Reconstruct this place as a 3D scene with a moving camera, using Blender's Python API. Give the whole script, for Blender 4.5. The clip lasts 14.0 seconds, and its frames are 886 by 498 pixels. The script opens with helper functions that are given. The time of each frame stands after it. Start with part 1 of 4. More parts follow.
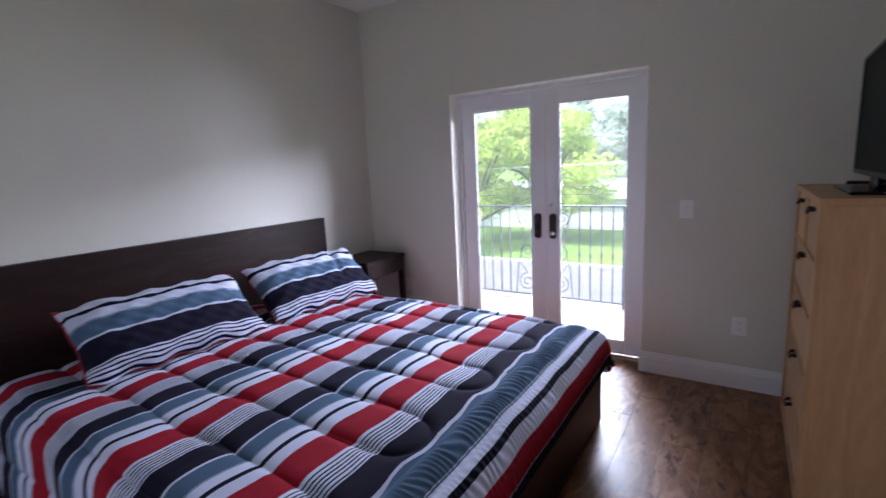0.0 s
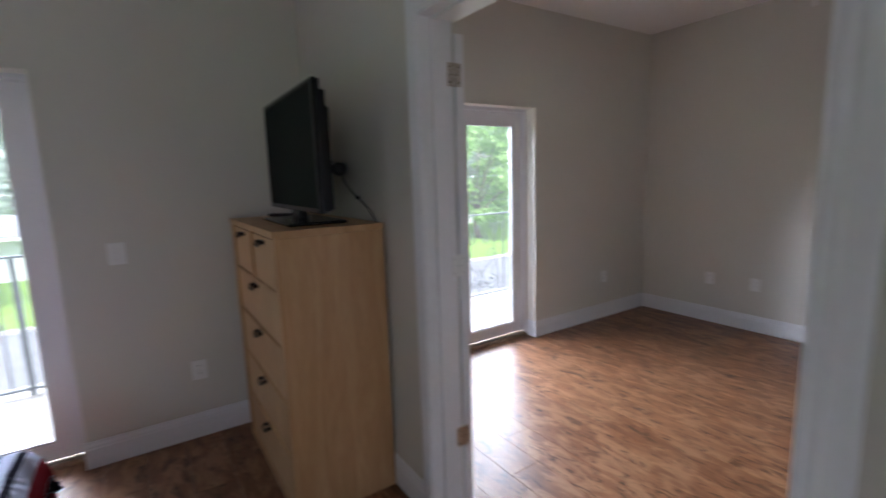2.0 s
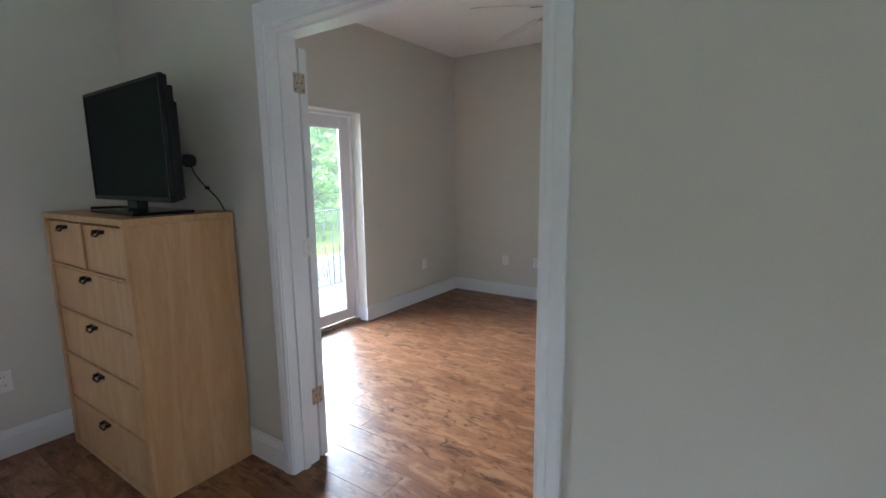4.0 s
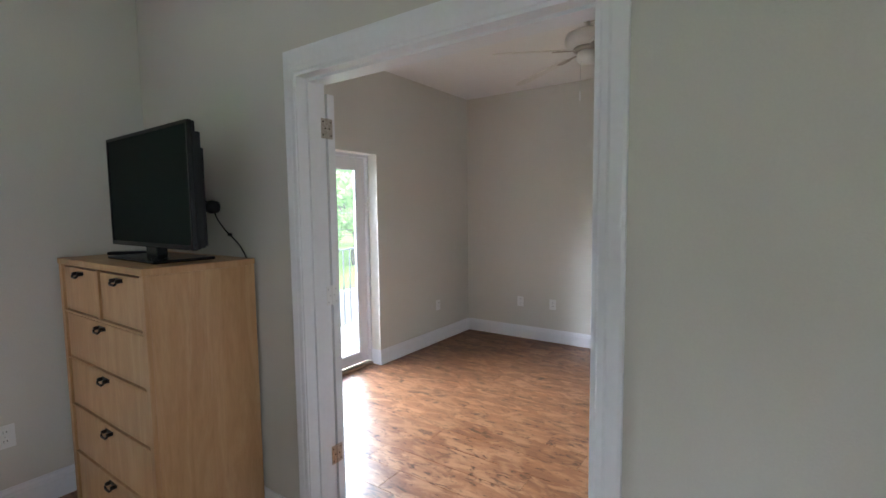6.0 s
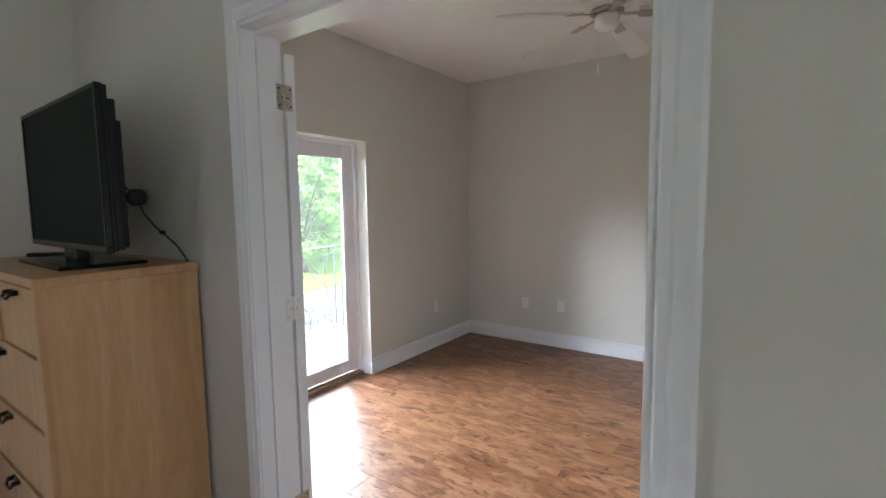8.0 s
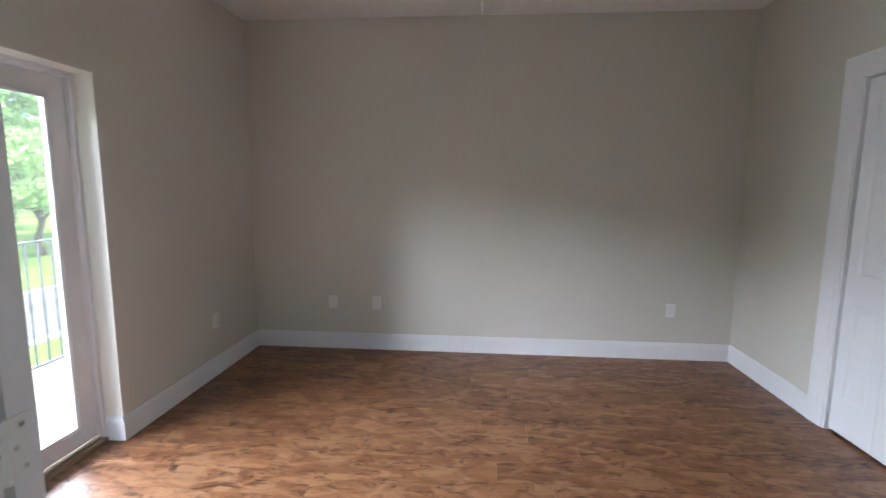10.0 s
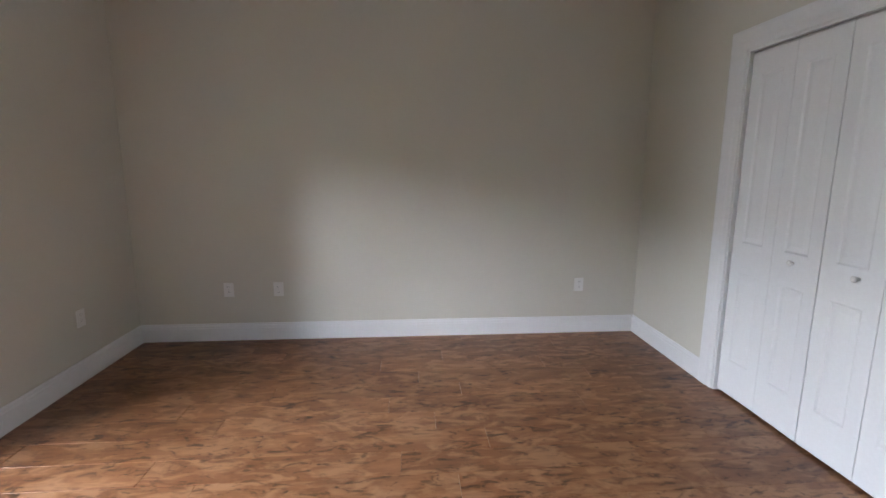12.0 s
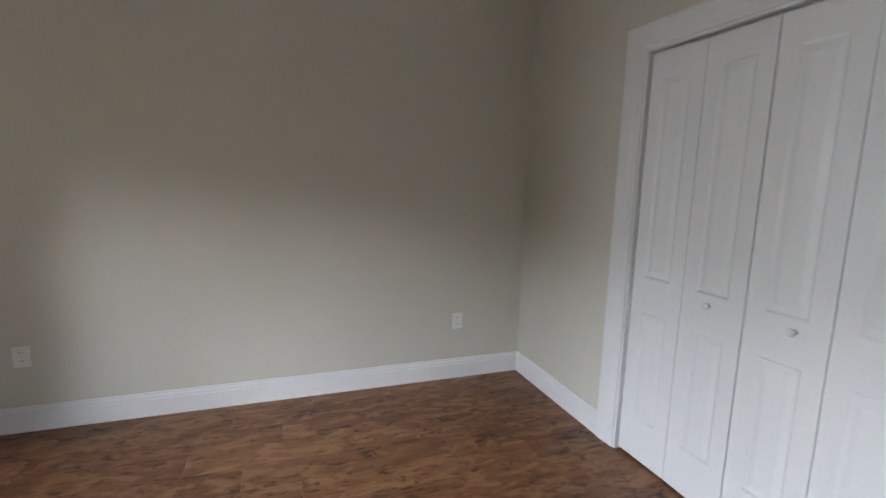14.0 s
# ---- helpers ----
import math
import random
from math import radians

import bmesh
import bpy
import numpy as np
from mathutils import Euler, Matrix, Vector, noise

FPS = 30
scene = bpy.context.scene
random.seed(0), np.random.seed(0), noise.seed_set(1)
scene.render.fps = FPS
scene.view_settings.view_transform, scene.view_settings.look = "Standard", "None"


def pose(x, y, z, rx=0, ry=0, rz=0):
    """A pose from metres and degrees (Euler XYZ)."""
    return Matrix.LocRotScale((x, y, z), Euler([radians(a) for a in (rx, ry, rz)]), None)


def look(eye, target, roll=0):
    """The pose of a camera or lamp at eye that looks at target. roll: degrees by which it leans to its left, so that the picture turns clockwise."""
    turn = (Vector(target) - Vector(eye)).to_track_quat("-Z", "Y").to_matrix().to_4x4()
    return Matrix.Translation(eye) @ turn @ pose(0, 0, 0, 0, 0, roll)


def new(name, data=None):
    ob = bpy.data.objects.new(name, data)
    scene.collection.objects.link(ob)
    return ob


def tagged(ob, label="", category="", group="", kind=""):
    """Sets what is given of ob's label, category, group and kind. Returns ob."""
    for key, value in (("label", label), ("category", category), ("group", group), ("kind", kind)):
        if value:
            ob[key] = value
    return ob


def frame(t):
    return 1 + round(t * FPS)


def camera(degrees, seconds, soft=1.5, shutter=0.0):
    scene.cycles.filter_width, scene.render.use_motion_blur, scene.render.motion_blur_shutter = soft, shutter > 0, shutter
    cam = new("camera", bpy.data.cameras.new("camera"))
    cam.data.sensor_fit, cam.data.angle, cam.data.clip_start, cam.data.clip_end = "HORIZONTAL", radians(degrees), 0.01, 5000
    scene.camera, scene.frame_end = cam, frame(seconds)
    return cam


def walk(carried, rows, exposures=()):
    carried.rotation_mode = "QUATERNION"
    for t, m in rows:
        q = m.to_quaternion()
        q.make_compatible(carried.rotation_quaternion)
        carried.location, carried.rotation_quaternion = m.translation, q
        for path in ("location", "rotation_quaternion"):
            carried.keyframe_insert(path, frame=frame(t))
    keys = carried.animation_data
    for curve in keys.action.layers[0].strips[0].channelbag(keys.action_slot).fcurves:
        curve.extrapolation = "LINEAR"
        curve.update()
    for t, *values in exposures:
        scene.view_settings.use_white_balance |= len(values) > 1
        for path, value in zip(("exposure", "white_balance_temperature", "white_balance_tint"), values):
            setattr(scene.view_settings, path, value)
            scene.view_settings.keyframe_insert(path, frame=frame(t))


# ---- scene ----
cam = camera(87.3, 14.0, shutter=0.3)
EXPOSURES = [(0, 2.35, 5700, 26), (1.0, 2.2, 5800, 24), (2, 2.25, 5800, 20), (2.6, 2.68, 5550, 13), (3.0, 2.72, 5550, 11), (6.5, 2.92, 5850, 14), (9.5, 2.87, 5900, 14), (10, 2.62, 5900, 15), (10.5, 2.5, 6000, 16), (11.5, 2.62, 6050, 16), (13, 2.5, 6150, 14), (14, 2.48, 6150, 13)]
PATH = [
    (0, (0.041, 0.007, 1.492), (-1.04, 1.653, 1.148), -2.8),
    (0.5, (0.012, 0.189, 1.493), (-0.676, 2.039, 1.166), -3.1),
    (1, (-0.021, 0.374, 1.494), (-0.202, 2.345, 1.206), -3.1),
    (1.5, (-0.14, 0.443, 1.484), (0.319, 2.37, 1.206), -2.8),
    (2, (-0.173, 0.345, 1.509), (0.917, 1.993, 1.2), -1.8),
    (2.5, (-0.2, 0.198, 1.477), (1.403, 1.334, 1.106), 0.8),
    (3, (-0.326, 0.058, 1.466), (1.27, 1.203, 1.089), -0.7),
    (5.5, (-0.643, 0.213, 1.511), (1.03, 1.291, 1.311), -0.8),
    (6, (-0.528, 0.246, 1.526), (1.106, 1.388, 1.361), -0.7),
    (6.5, (-0.45, 0.256, 1.541), (1.148, 1.45, 1.4), -0.8),
    (7, (-0.381, 0.248, 1.537), (1.198, 1.466, 1.379), -0.8),
    (9.5, (0.32, 1.137, 1.482), (2.222, 1.687, 1.203), 0.3),
    (10, (0.423, 1.298, 1.487), (2.399, 1.457, 1.221), 0.4),
    (10.5, (0.478, 1.347, 1.505), (2.463, 1.289, 1.27), -0.0),
    (11, (0.56, 1.274, 1.533), (2.543, 1.122, 1.326), -0.0),
    (11.5, (0.627, 1.159, 1.534), (2.605, 1.007, 1.282), -0.2),
    (12, (0.613, 1.147, 1.443), (2.577, 0.994, 1.099), 0.2),
    (12.5, (0.802, 1.159, 1.405), (2.729, 0.776, 1.032), 1.3),
    (13, (1.002, 1.099, 1.443), (2.853, 0.418, 1.11), 1.2),
    (13.5, (1.148, 1.006, 1.454), (2.963, 0.223, 1.145), 0.5),
    (14, (1.413, 0.893, 1.474), (3.271, 0.216, 1.173), 1.6),
]
walk(cam, [(t, look(eye, target, roll)) for t, eye, target, roll in PATH], EXPOSURES)
# world, sun, exposure
world = bpy.data.worlds.new("sky")
scene.world = world
world.use_nodes = True
wn = world.node_tree
sky = wn.nodes.new("ShaderNodeTexSky")
sky.sky_type = "NISHITA"
sky.sun_disc = False
sky.sun_elevation = radians(58)
sky.sun_rotation = radians(205)
sky.dust_density = 4.0
sky.air_density = 1.2
wn.links.new(sky.outputs[0], wn.nodes["Background"].inputs[0])
wn.nodes["Background"].inputs[1].default_value = 0.10
sun_data = bpy.data.lights.new("sun", "SUN")
sun_data.energy = 1.8
sun_data.angle = radians(10)
sun_data.color = (1.0, 0.96, 0.88)
sun = new("sun", sun_data)
sun.matrix_world = look((0, 0, 0), (0.22, 0.48, -0.85))


def sky_lamp(eye, target, wide, high, energy):
    """An added area lamp outside a door or window, standing in for a part of the sky."""
    d = bpy.data.lights.new("sky_fill", "AREA")
    d.shape, d.size, d.size_y, d.energy, d.color = "RECTANGLE", wide, high, energy, (0.92, 0.97, 1.0)
    ob = new("sky_fill", d)
    ob.matrix_world = look(eye, target)
    return ob


sky_lamp((2.0, 8.2, 3.83), (2.0, 3.5, 1.5), 11.5, 2.2, 960)
# low lamp added out of sight, sends level light deep into the second room
sky_lamp((2.2, 8.2, 1.8), (2.2, 3.5, 1.7), 2.2, 2.6, 82)
# fill lamp outside the added south window
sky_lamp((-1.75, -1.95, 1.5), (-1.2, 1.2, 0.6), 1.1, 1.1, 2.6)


# ---- materials ----
def material(name, base=(0.8, 0.8, 0.8), rough=0.5, metal=0.0):
    m = bpy.data.materials.new(name)
    m.use_nodes = True
    b = m.node_tree.nodes["Principled BSDF"]
    b.inputs["Base Color"].default_value = (*base, 1)
    b.inputs["Roughness"].default_value = rough
    b.inputs["Metallic"].default_value = metal
    return m, m.node_tree, b


def node(nt, kind, **values):
    n = nt.nodes.new(kind)
    for k, v in values.items():
        n.inputs[k].default_value = v
    return n


def coords(nt, scale=(1, 1, 1), space="Object", jitter=0.0):
    tc = nt.nodes.new("ShaderNodeTexCoord")
    mp = nt.nodes.new("ShaderNodeMapping")
    mp.inputs["Scale"].default_value = scale
    nt.links.new(tc.outputs[space], mp.inputs["Vector"])
    if jitter:
        oi = nt.nodes.new("ShaderNodeObjectInfo")
        mul = nt.nodes.new("ShaderNodeVectorMath")
        mul.operation = "MULTIPLY"
        mul.inputs[1].default_value = (jitter, jitter * 1.7, jitter * 0.6)
        nt.links.new(oi.outputs["Random"], mul.inputs[0])
        nt.links.new(mul.outputs[0], mp.inputs["Location"])
    return mp.outputs[0]


def ramp(nt, fac, stops, mode="LINEAR"):
    r = nt.nodes.new("ShaderNodeValToRGB")
    r.color_ramp.interpolation = mode
    while len(r.color_ramp.elements) < len(stops):
        r.color_ramp.elements.new(0.5)
    for e, (p, c) in zip(r.color_ramp.elements, stops):
        e.position, e.color = p, (*c, 1)
    nt.links.new(fac, r.inputs[0])
    return r.outputs[0]


def noise_tex(nt, vec, scale, detail=4.0, rough=0.55, distort=0.0):
    n = node(nt, "ShaderNodeTexNoise", Scale=scale, Detail=detail, Roughness=rough, Distortion=distort)
    nt.links.new(vec, n.inputs["Vector"])
    return n.outputs[0]


def mix(nt, a, b, fac=0.5, mode="MIX"):
    m = nt.nodes.new("ShaderNodeMix")
    m.data_type, m.blend_type = "RGBA", mode
    for sock, v in ((m.inputs[0], fac), (m.inputs[6], a), (m.inputs[7], b)):
        if isinstance(v, bpy.types.NodeSocket):
            nt.links.new(v, sock)
        elif isinstance(v, tuple):
            sock.default_value = (*v, 1)
        else:
            sock.default_value = v
    return m.outputs[2]


def bump(nt, b, height, strength=0.2, distance=0.01):
    bp = node(nt, "ShaderNodeBump", Strength=strength, Distance=distance)
    nt.links.new(height, bp.inputs["Height"])
    nt.links.new(bp.outputs[0], b.inputs["Normal"])


def rough_map(nt, b, fac, lo, hi):
    mr = node(nt, "ShaderNodeMapRange")
    mr.inputs[3].default_value, mr.inputs[4].default_value = lo, hi
    nt.links.new(fac, mr.inputs[0])
    nt.links.new(mr.outputs[0], b.inputs["Roughness"])


def paint(name, lo, hi, rough=0.6, grain=90.0, bump_by=0.12):
    m, nt, b = material(name, lo, rough)
    v = coords(nt)
    big = noise_tex(nt, v, 0.9, 3)
    fine = noise_tex(nt, v, grain, 3)
    col = ramp(nt, big, [(0.3, lo), (0.7, hi)])
    nt.links.new(mix(nt, col, ramp(nt, fine, [(0.3, (0.9, 0.9, 0.9)), (0.7, (1, 1, 1))]), 0.35, "MULTIPLY"), b.inputs["Base Color"])
    bump(nt, b, fine, bump_by, 0.004)
    rough_map(nt, b, big, rough - 0.06, rough + 0.06)
    return m


WALL = paint("wall_paint", (0.605, 0.588, 0.525), (0.635, 0.618, 0.552), 0.62, 140, 0.2)
CEIL = paint("ceiling_paint", (0.80, 0.79, 0.77), (0.84, 0.83, 0.81), 0.8, 70, 0.35)
TRIM = paint("trim_paint", (0.74, 0.75, 0.77), (0.80, 0.81, 0.82), 0.34, 40, 0.05)
DOORWHITE = paint("door_paint", (0.74, 0.75, 0.77), (0.79, 0.80, 0.81), 0.42, 60, 0.05)
VINYL = paint("door_frame_white", (0.72, 0.71, 0.73), (0.77, 0.76, 0.78), 0.38, 50, 0.04)
PLATE = paint("plate_plastic", (0.76, 0.76, 0.74), (0.8, 0.8, 0.78), 0.3, 60, 0.02)
# paler than the wall paint: light on the reveals is put into the colour
REVEAL = paint("lit_reveal_paint", (0.72, 0.69, 0.62), (0.77, 0.74, 0.67), 0.5, 60, 0.1)
STUCCO = paint("stucco", (0.62, 0.58, 0.5), (0.68, 0.64, 0.56), 0.9, 30, 0.5)
FANWHITE = paint("fan_white", (0.68, 0.66, 0.6), (0.74, 0.72, 0.66), 0.35, 50, 0.03)


def wood(name, dark, mid, light, stretch, rough=(0.3, 0.45), knots=0.0, tint=0.0, jitter=9.0, ring=2.2, grain=0.5, gloss=0.35):
    m, nt, b = material(name, mid, rough[0])
    v = coords(nt, stretch, jitter=jitter)
    a = noise_tex(nt, v, ring, 7, 0.62, 1.4)
    g = noise_tex(nt, v, ring * 9, 4, 0.6, 0.4)
    col = ramp(nt, a, [(0.28, dark), (0.46, mid), (0.68, light)])
    col = mix(nt, col, ramp(nt, g, [(0.35, (0.6, 0.57, 0.54)), (0.6, (1, 1, 1))]), grain, "MULTIPLY")
    if knots:
        k = noise_tex(nt, coords(nt, (stretch[0] * 1.1, stretch[1] * 1.0, 1), jitter=jitter * 1.4), ring * 1.5, 6, 0.68, 1.6)
        col = mix(nt, col, ramp(nt, k, [(0.31, (0.25, 0.21, 0.19)), (0.43, (1, 1, 1))]), knots, "MULTIPLY")
    if tint:
        oi = nt.nodes.new("ShaderNodeObjectInfo")
        col = mix(nt, col, ramp(nt, oi.outputs["Random"], [(0.0, (1 - tint,) * 3), (1.0, (1, 1, 1))]), 1.0, "MULTIPLY")
    nt.links.new(col, b.inputs["Base Color"])
    b.inputs["Specular IOR Level"].default_value = gloss
    bump(nt, b, g, 0.12, 0.003)
    rough_map(nt, b, a, *rough)
    return m


def floor_wood():
    m, nt, b = material("floor_wood", (0.2, 0.09, 0.045), 0.3)
    v = coords(nt, (2.2, 0.7, 1), jitter=9.0)
    broad = noise_tex(nt, v, 2.4, 5, 0.6, 0.9)
    col = ramp(nt, broad, [(0.3, (0.152, 0.062, 0.027)), (0.5, (0.222, 0.097, 0.042)), (0.72, (0.305, 0.146, 0.068))])
    grain = noise_tex(nt, coords(nt, (14, 0.9, 1), jitter=5.0), 6, 4, 0.6, 0.6)
    col = mix(nt, col, ramp(nt, grain, [(0.35, (0.70, 0.67, 0.64)), (0.62, (1, 1, 1))]), 0.6, "MULTIPLY")
    pale = noise_tex(nt, coords(nt, (2.2, 0.85, 1), jitter=21.0), 5.0, 4, 0.6, 1.0)
    col = mix(nt, col, (0.37, 0.205, 0.108), ramp(nt, pale, [(0.47, (0, 0, 0)), (0.60, (0.66, 0.66, 0.66))]))
    zone = noise_tex(nt, coords(nt, (1.6, 0.7, 1), jitter=17.0), 3.0, 3, 0.5, 0.4)
    gate = ramp(nt, zone, [(0.36, (0.40, 0.40, 0.40)), (0.54, (1, 1, 1))])
    blot = noise_tex(nt, coords(nt, (2.4, 0.9, 1), jitter=13.0), 7.5, 5, 0.62, 1.2)
    mark = ramp(nt, blot, [(0.33, (0.20, 0.17, 0.15)), (0.39, (0.48, 0.44, 0.41)), (0.43, (0.86, 0.84, 0.82)), (0.50, (1, 1, 1))])
    col = mix(nt, col, mark, gate, "MULTIPLY")
    knot = noise_tex(nt, coords(nt, (3.4, 1.0, 1), jitter=29.0), 10.0, 3, 0.55, 0.6)
    col = mix(nt, col, ramp(nt, knot, [(0.32, (0.16, 0.13, 0.12)), (0.375, (1, 1, 1))]), 0.6, "MULTIPLY")
    oi = nt.nodes.new("ShaderNodeObjectInfo")
    col = mix(nt, col, ramp(nt, oi.outputs["Random"], [(0.0, (0.78, 0.76, 0.75)), (1.0, (1, 1, 1))]), 1.0, "MULTIPLY")
    nt.links.new(col, b.inputs["Base Color"])
    b.inputs["Specular IOR Level"].default_value = 0.36
    rough_map(nt, b, broad, 0.3, 0.42)
    bump(nt, b, grain, 0.1, 0.002)
    return m


FLOORWOOD = floor_wood()
OAK = wood("pale_oak", (0.43, 0.242, 0.106), (0.49, 0.285, 0.130), (0.57, 0.36, 0.185), (3.0, 3.0, 0.40), (0.36, 0.48), 0.0, 0.05, 7.0, 3.0, 0.22)
ESPRESSO = wood("espresso_veneer", (0.010, 0.004, 0.003), (0.016, 0.006, 0.005), (0.024, 0.010, 0.008), (3.0, 0.5, 3.0), (0.42, 0.55), 0.0, 0.0, 5.0, 3.0, 0.5, 0.2)
SILLWOOD = wood("sill_wood", (0.20, 0.13, 0.08), (0.32, 0.22, 0.14), (0.42, 0.30, 0.20), (0.6, 4, 4), (0.4, 0.6), 0.0, 0.0, 3.0, 4.0)


def metal(name, base, rough, metallic=1.0):
    m, nt, b = material(name, base, rough, metallic)
    f = noise_tex(nt, coords(nt), 120, 3)
    nt.links.new(mix(nt, base, tuple(c * 0.7 for c in base), ramp(nt, f, [(0.4, (0, 0, 0)), (0.7, (1, 1, 1))])), b.inputs["Base Color"])
    rough_map(nt, b, f, rough - 0.08, rough + 0.1)
    return m


BRONZE = metal("dark_bronze", (0.035, 0.028, 0.024), 0.38, 0.8)
IRON = metal("painted_iron", (0.045, 0.05, 0.055), 0.55, 0.2)
NICKEL = metal("satin_nickel", (0.55, 0.50, 0.43), 0.38)
STEEL = metal("steel", (0.6, 0.6, 0.6), 0.3)
BLACKPL = paint("black_plastic", (0.007, 0.008, 0.008), (0.010, 0.011, 0.011), 0.42, 80, 0.03)
BLACKPL.node_tree.nodes["Principled BSDF"].inputs["Specular IOR Level"].default_value = 0.2
DARKGAP = paint("dark_gap", (0.02, 0.02, 0.02), (0.03, 0.03, 0.03), 0.8, 60, 0.05)
SCREEN, _snt, _sb = material("tv_screen", (0.005, 0.010, 0.008), 0.5)
_sb.inputs["Specular IOR Level"].default_value = 0.06
GLOSSBLACK = material("gloss_black", (0.006, 0.007, 0.007), 0.22)[0]
GLOSSBLACK.node_tree.nodes["Principled BSDF"].inputs["Specular IOR Level"].default_value = 0.25

GLASS, gnt, gb = material("window_glass", (1, 1, 1), 0.0)
gnt.nodes.remove(gb)
g_tr = node(gnt, "ShaderNodeBsdfTransparent", Color=(0.90, 0.93, 0.92, 1))
g_gl = node(gnt, "ShaderNodeBsdfGlossy", Roughness=0.02)
g_lw = node(gnt, "ShaderNodeLayerWeight", Blend=0.5)
g_pw = node(gnt, "ShaderNodeMath")
g_pw.operation = "POWER"
g_pw.inputs[1].default_value = 4.0
gnt.links.new(g_lw.outputs["Facing"], g_pw.inputs[0])
g_fr = node(gnt, "ShaderNodeMapRange")
g_fr.inputs[3].default_value, g_fr.inputs[4].default_value = 0.03, 0.6
gnt.links.new(g_pw.outputs[0], g_fr.inputs[0])
g_mx = gnt.nodes.new("ShaderNodeMixShader")
gnt.links.new(g_fr.outputs[0], g_mx.inputs[0])
gnt.links.new(g_tr.outputs[0], g_mx.inputs[1])
gnt.links.new(g_gl.outputs[0], g_mx.inputs[2])
# a thin translucent film, added to veil the view in white glare
g_veil = node(gnt, "ShaderNodeBsdfTranslucent", Color=(0.92, 0.92, 0.90, 1))
g_film = gnt.nodes.new("ShaderNodeMixShader")
g_film.inputs[0].default_value = 0.011
gnt.links.new(g_mx.outputs[0], g_film.inputs[1])
gnt.links.new(g_veil.outputs[0], g_film.inputs[2])
gnt.links.new(g_film.outputs[0], gnt.nodes["Material Output"].inputs[0])

# striped bedding: one repeat of the woven bands along the cloth's first UV axis
PERIOD = 0.545
RED, NAVY, CHAR, BLUE, PALE = (0.27, 0.010, 0.022), (0.004, 0.004, 0.014), (0.011, 0.010, 0.022), (0.070, 0.120, 0.185), (0.54, 0.58, 0.72)


def bedding():
    m, nt, b = material("striped_cotton", PALE, 0.95)
    uv = nt.nodes.new("ShaderNodeUVMap")
    sep = nt.nodes.new("ShaderNodeSeparateXYZ")
    nt.links.new(uv.outputs[0], sep.inputs[0])
    dv = node(nt, "ShaderNodeMath")
    dv.operation = "DIVIDE"
    dv.inputs[1].default_value = PERIOD
    fr = node(nt, "ShaderNodeMath")
    fr.operation = "FRACT"
    nt.links.new(sep.outputs[0], dv.inputs[0])
    nt.links.new(dv.outputs[0], fr.inputs[0])
    bands = [(0.0, RED), (0.125, PALE)]
    for i in range(6):
        bands += [(0.140 + i * 0.0155, NAVY), (0.1465 + i * 0.0155, PALE)]
    bands += [(0.232, CHAR), (0.335, PALE), (0.347, BLUE), (0.420, PALE), (0.4225, BLUE), (0.427, PALE), (0.470, NAVY), (0.491, PALE)]
    col = ramp(nt, fr.outputs[0], [(p / PERIOD, c) for p, c in bands], "CONSTANT")
    weave = noise_tex(nt, coords(nt, (1, 1, 1), "UV"), 420, 2)
    worn = noise_tex(nt, coords(nt, (1, 1, 1), "UV"), 5, 4)
    col = mix(nt, col, ramp(nt, weave, [(0.3, (0.78, 0.78, 0.78)), (0.7, (1, 1, 1))]), 0.6, "MULTIPLY")
    col = mix(nt, col, ramp(nt, worn, [(0.3, (0.86, 0.87, 0.9)), (0.7, (1, 1, 1))]), 0.6, "MULTIPLY")
    nt.links.new(col, b.inputs["Base Color"])
    b.inputs["Specular IOR Level"].default_value = 0.12
    bump(nt, b, weave, 0.15, 0.002)
    return m


COTTON = bedding()
REDCLOTH = paint("red_cotton", (0.20, 0.008, 0.016), (0.27, 0.010, 0.022), 0.9, 300, 0.2)
MATTRESS = paint("mattress_cloth", (0.10, 0.10, 0.11), (0.14, 0.14, 0.15), 0.9, 200, 0.2)


def ground_mat(name, a, b_, scale, rough=0.95, fine=40.0, amount=0.5):
    m, nt, b = material(name, a, rough)
    v = coords(nt)
    col = ramp(nt, noise_tex(nt, v, scale, 5), [(0.3, a), (0.7, b_)])
    f = noise_tex(nt, v, fine, 4)
    nt.links.new(mix(nt, col, ramp(nt, f, [(0.3, (0.6, 0.6, 0.6)), (0.7, (1, 1, 1))]), amount, "MULTIPLY"), b.inputs["Base Color"])
    bump(nt, b, f, 0.4, 0.03)
    return m


GRASS = ground_mat("lawn", (0.14, 0.27, 0.03), (0.20, 0.33, 0.05), 0.35, 0.95, 14)
ASPHALT = ground_mat("road_asphalt", (0.19, 0.19, 0.195), (0.24, 0.24, 0.245), 0.5, 0.9, 30)
KERB = ground_mat("kerb_concrete", (0.42, 0.41, 0.39), (0.5, 0.49, 0.47), 2, 0.9, 30)
TILE = ground_mat("balcony_tile", (0.21, 0.175, 0.15), (0.26, 0.22, 0.19), 2.5, 0.55, 60, 0.3)
GROUT = ground_mat("grout", (0.15, 0.135, 0.115), (0.18, 0.16, 0.135), 3, 0.9, 60, 0.3)
BARK = ground_mat("bark", (0.12, 0.09, 0.065), (0.2, 0.16, 0.12), 3, 0.95, 20)
WHITEWALL = paint("white_siding", (0.74, 0.75, 0.76), (0.80, 0.81, 0.82), 0.7, 10, 0.1)
ROOFGREY = ground_mat("grey_roof", (0.28, 0.29, 0.31), (0.34, 0.35, 0.37), 1.2, 0.85, 8, 0.4)


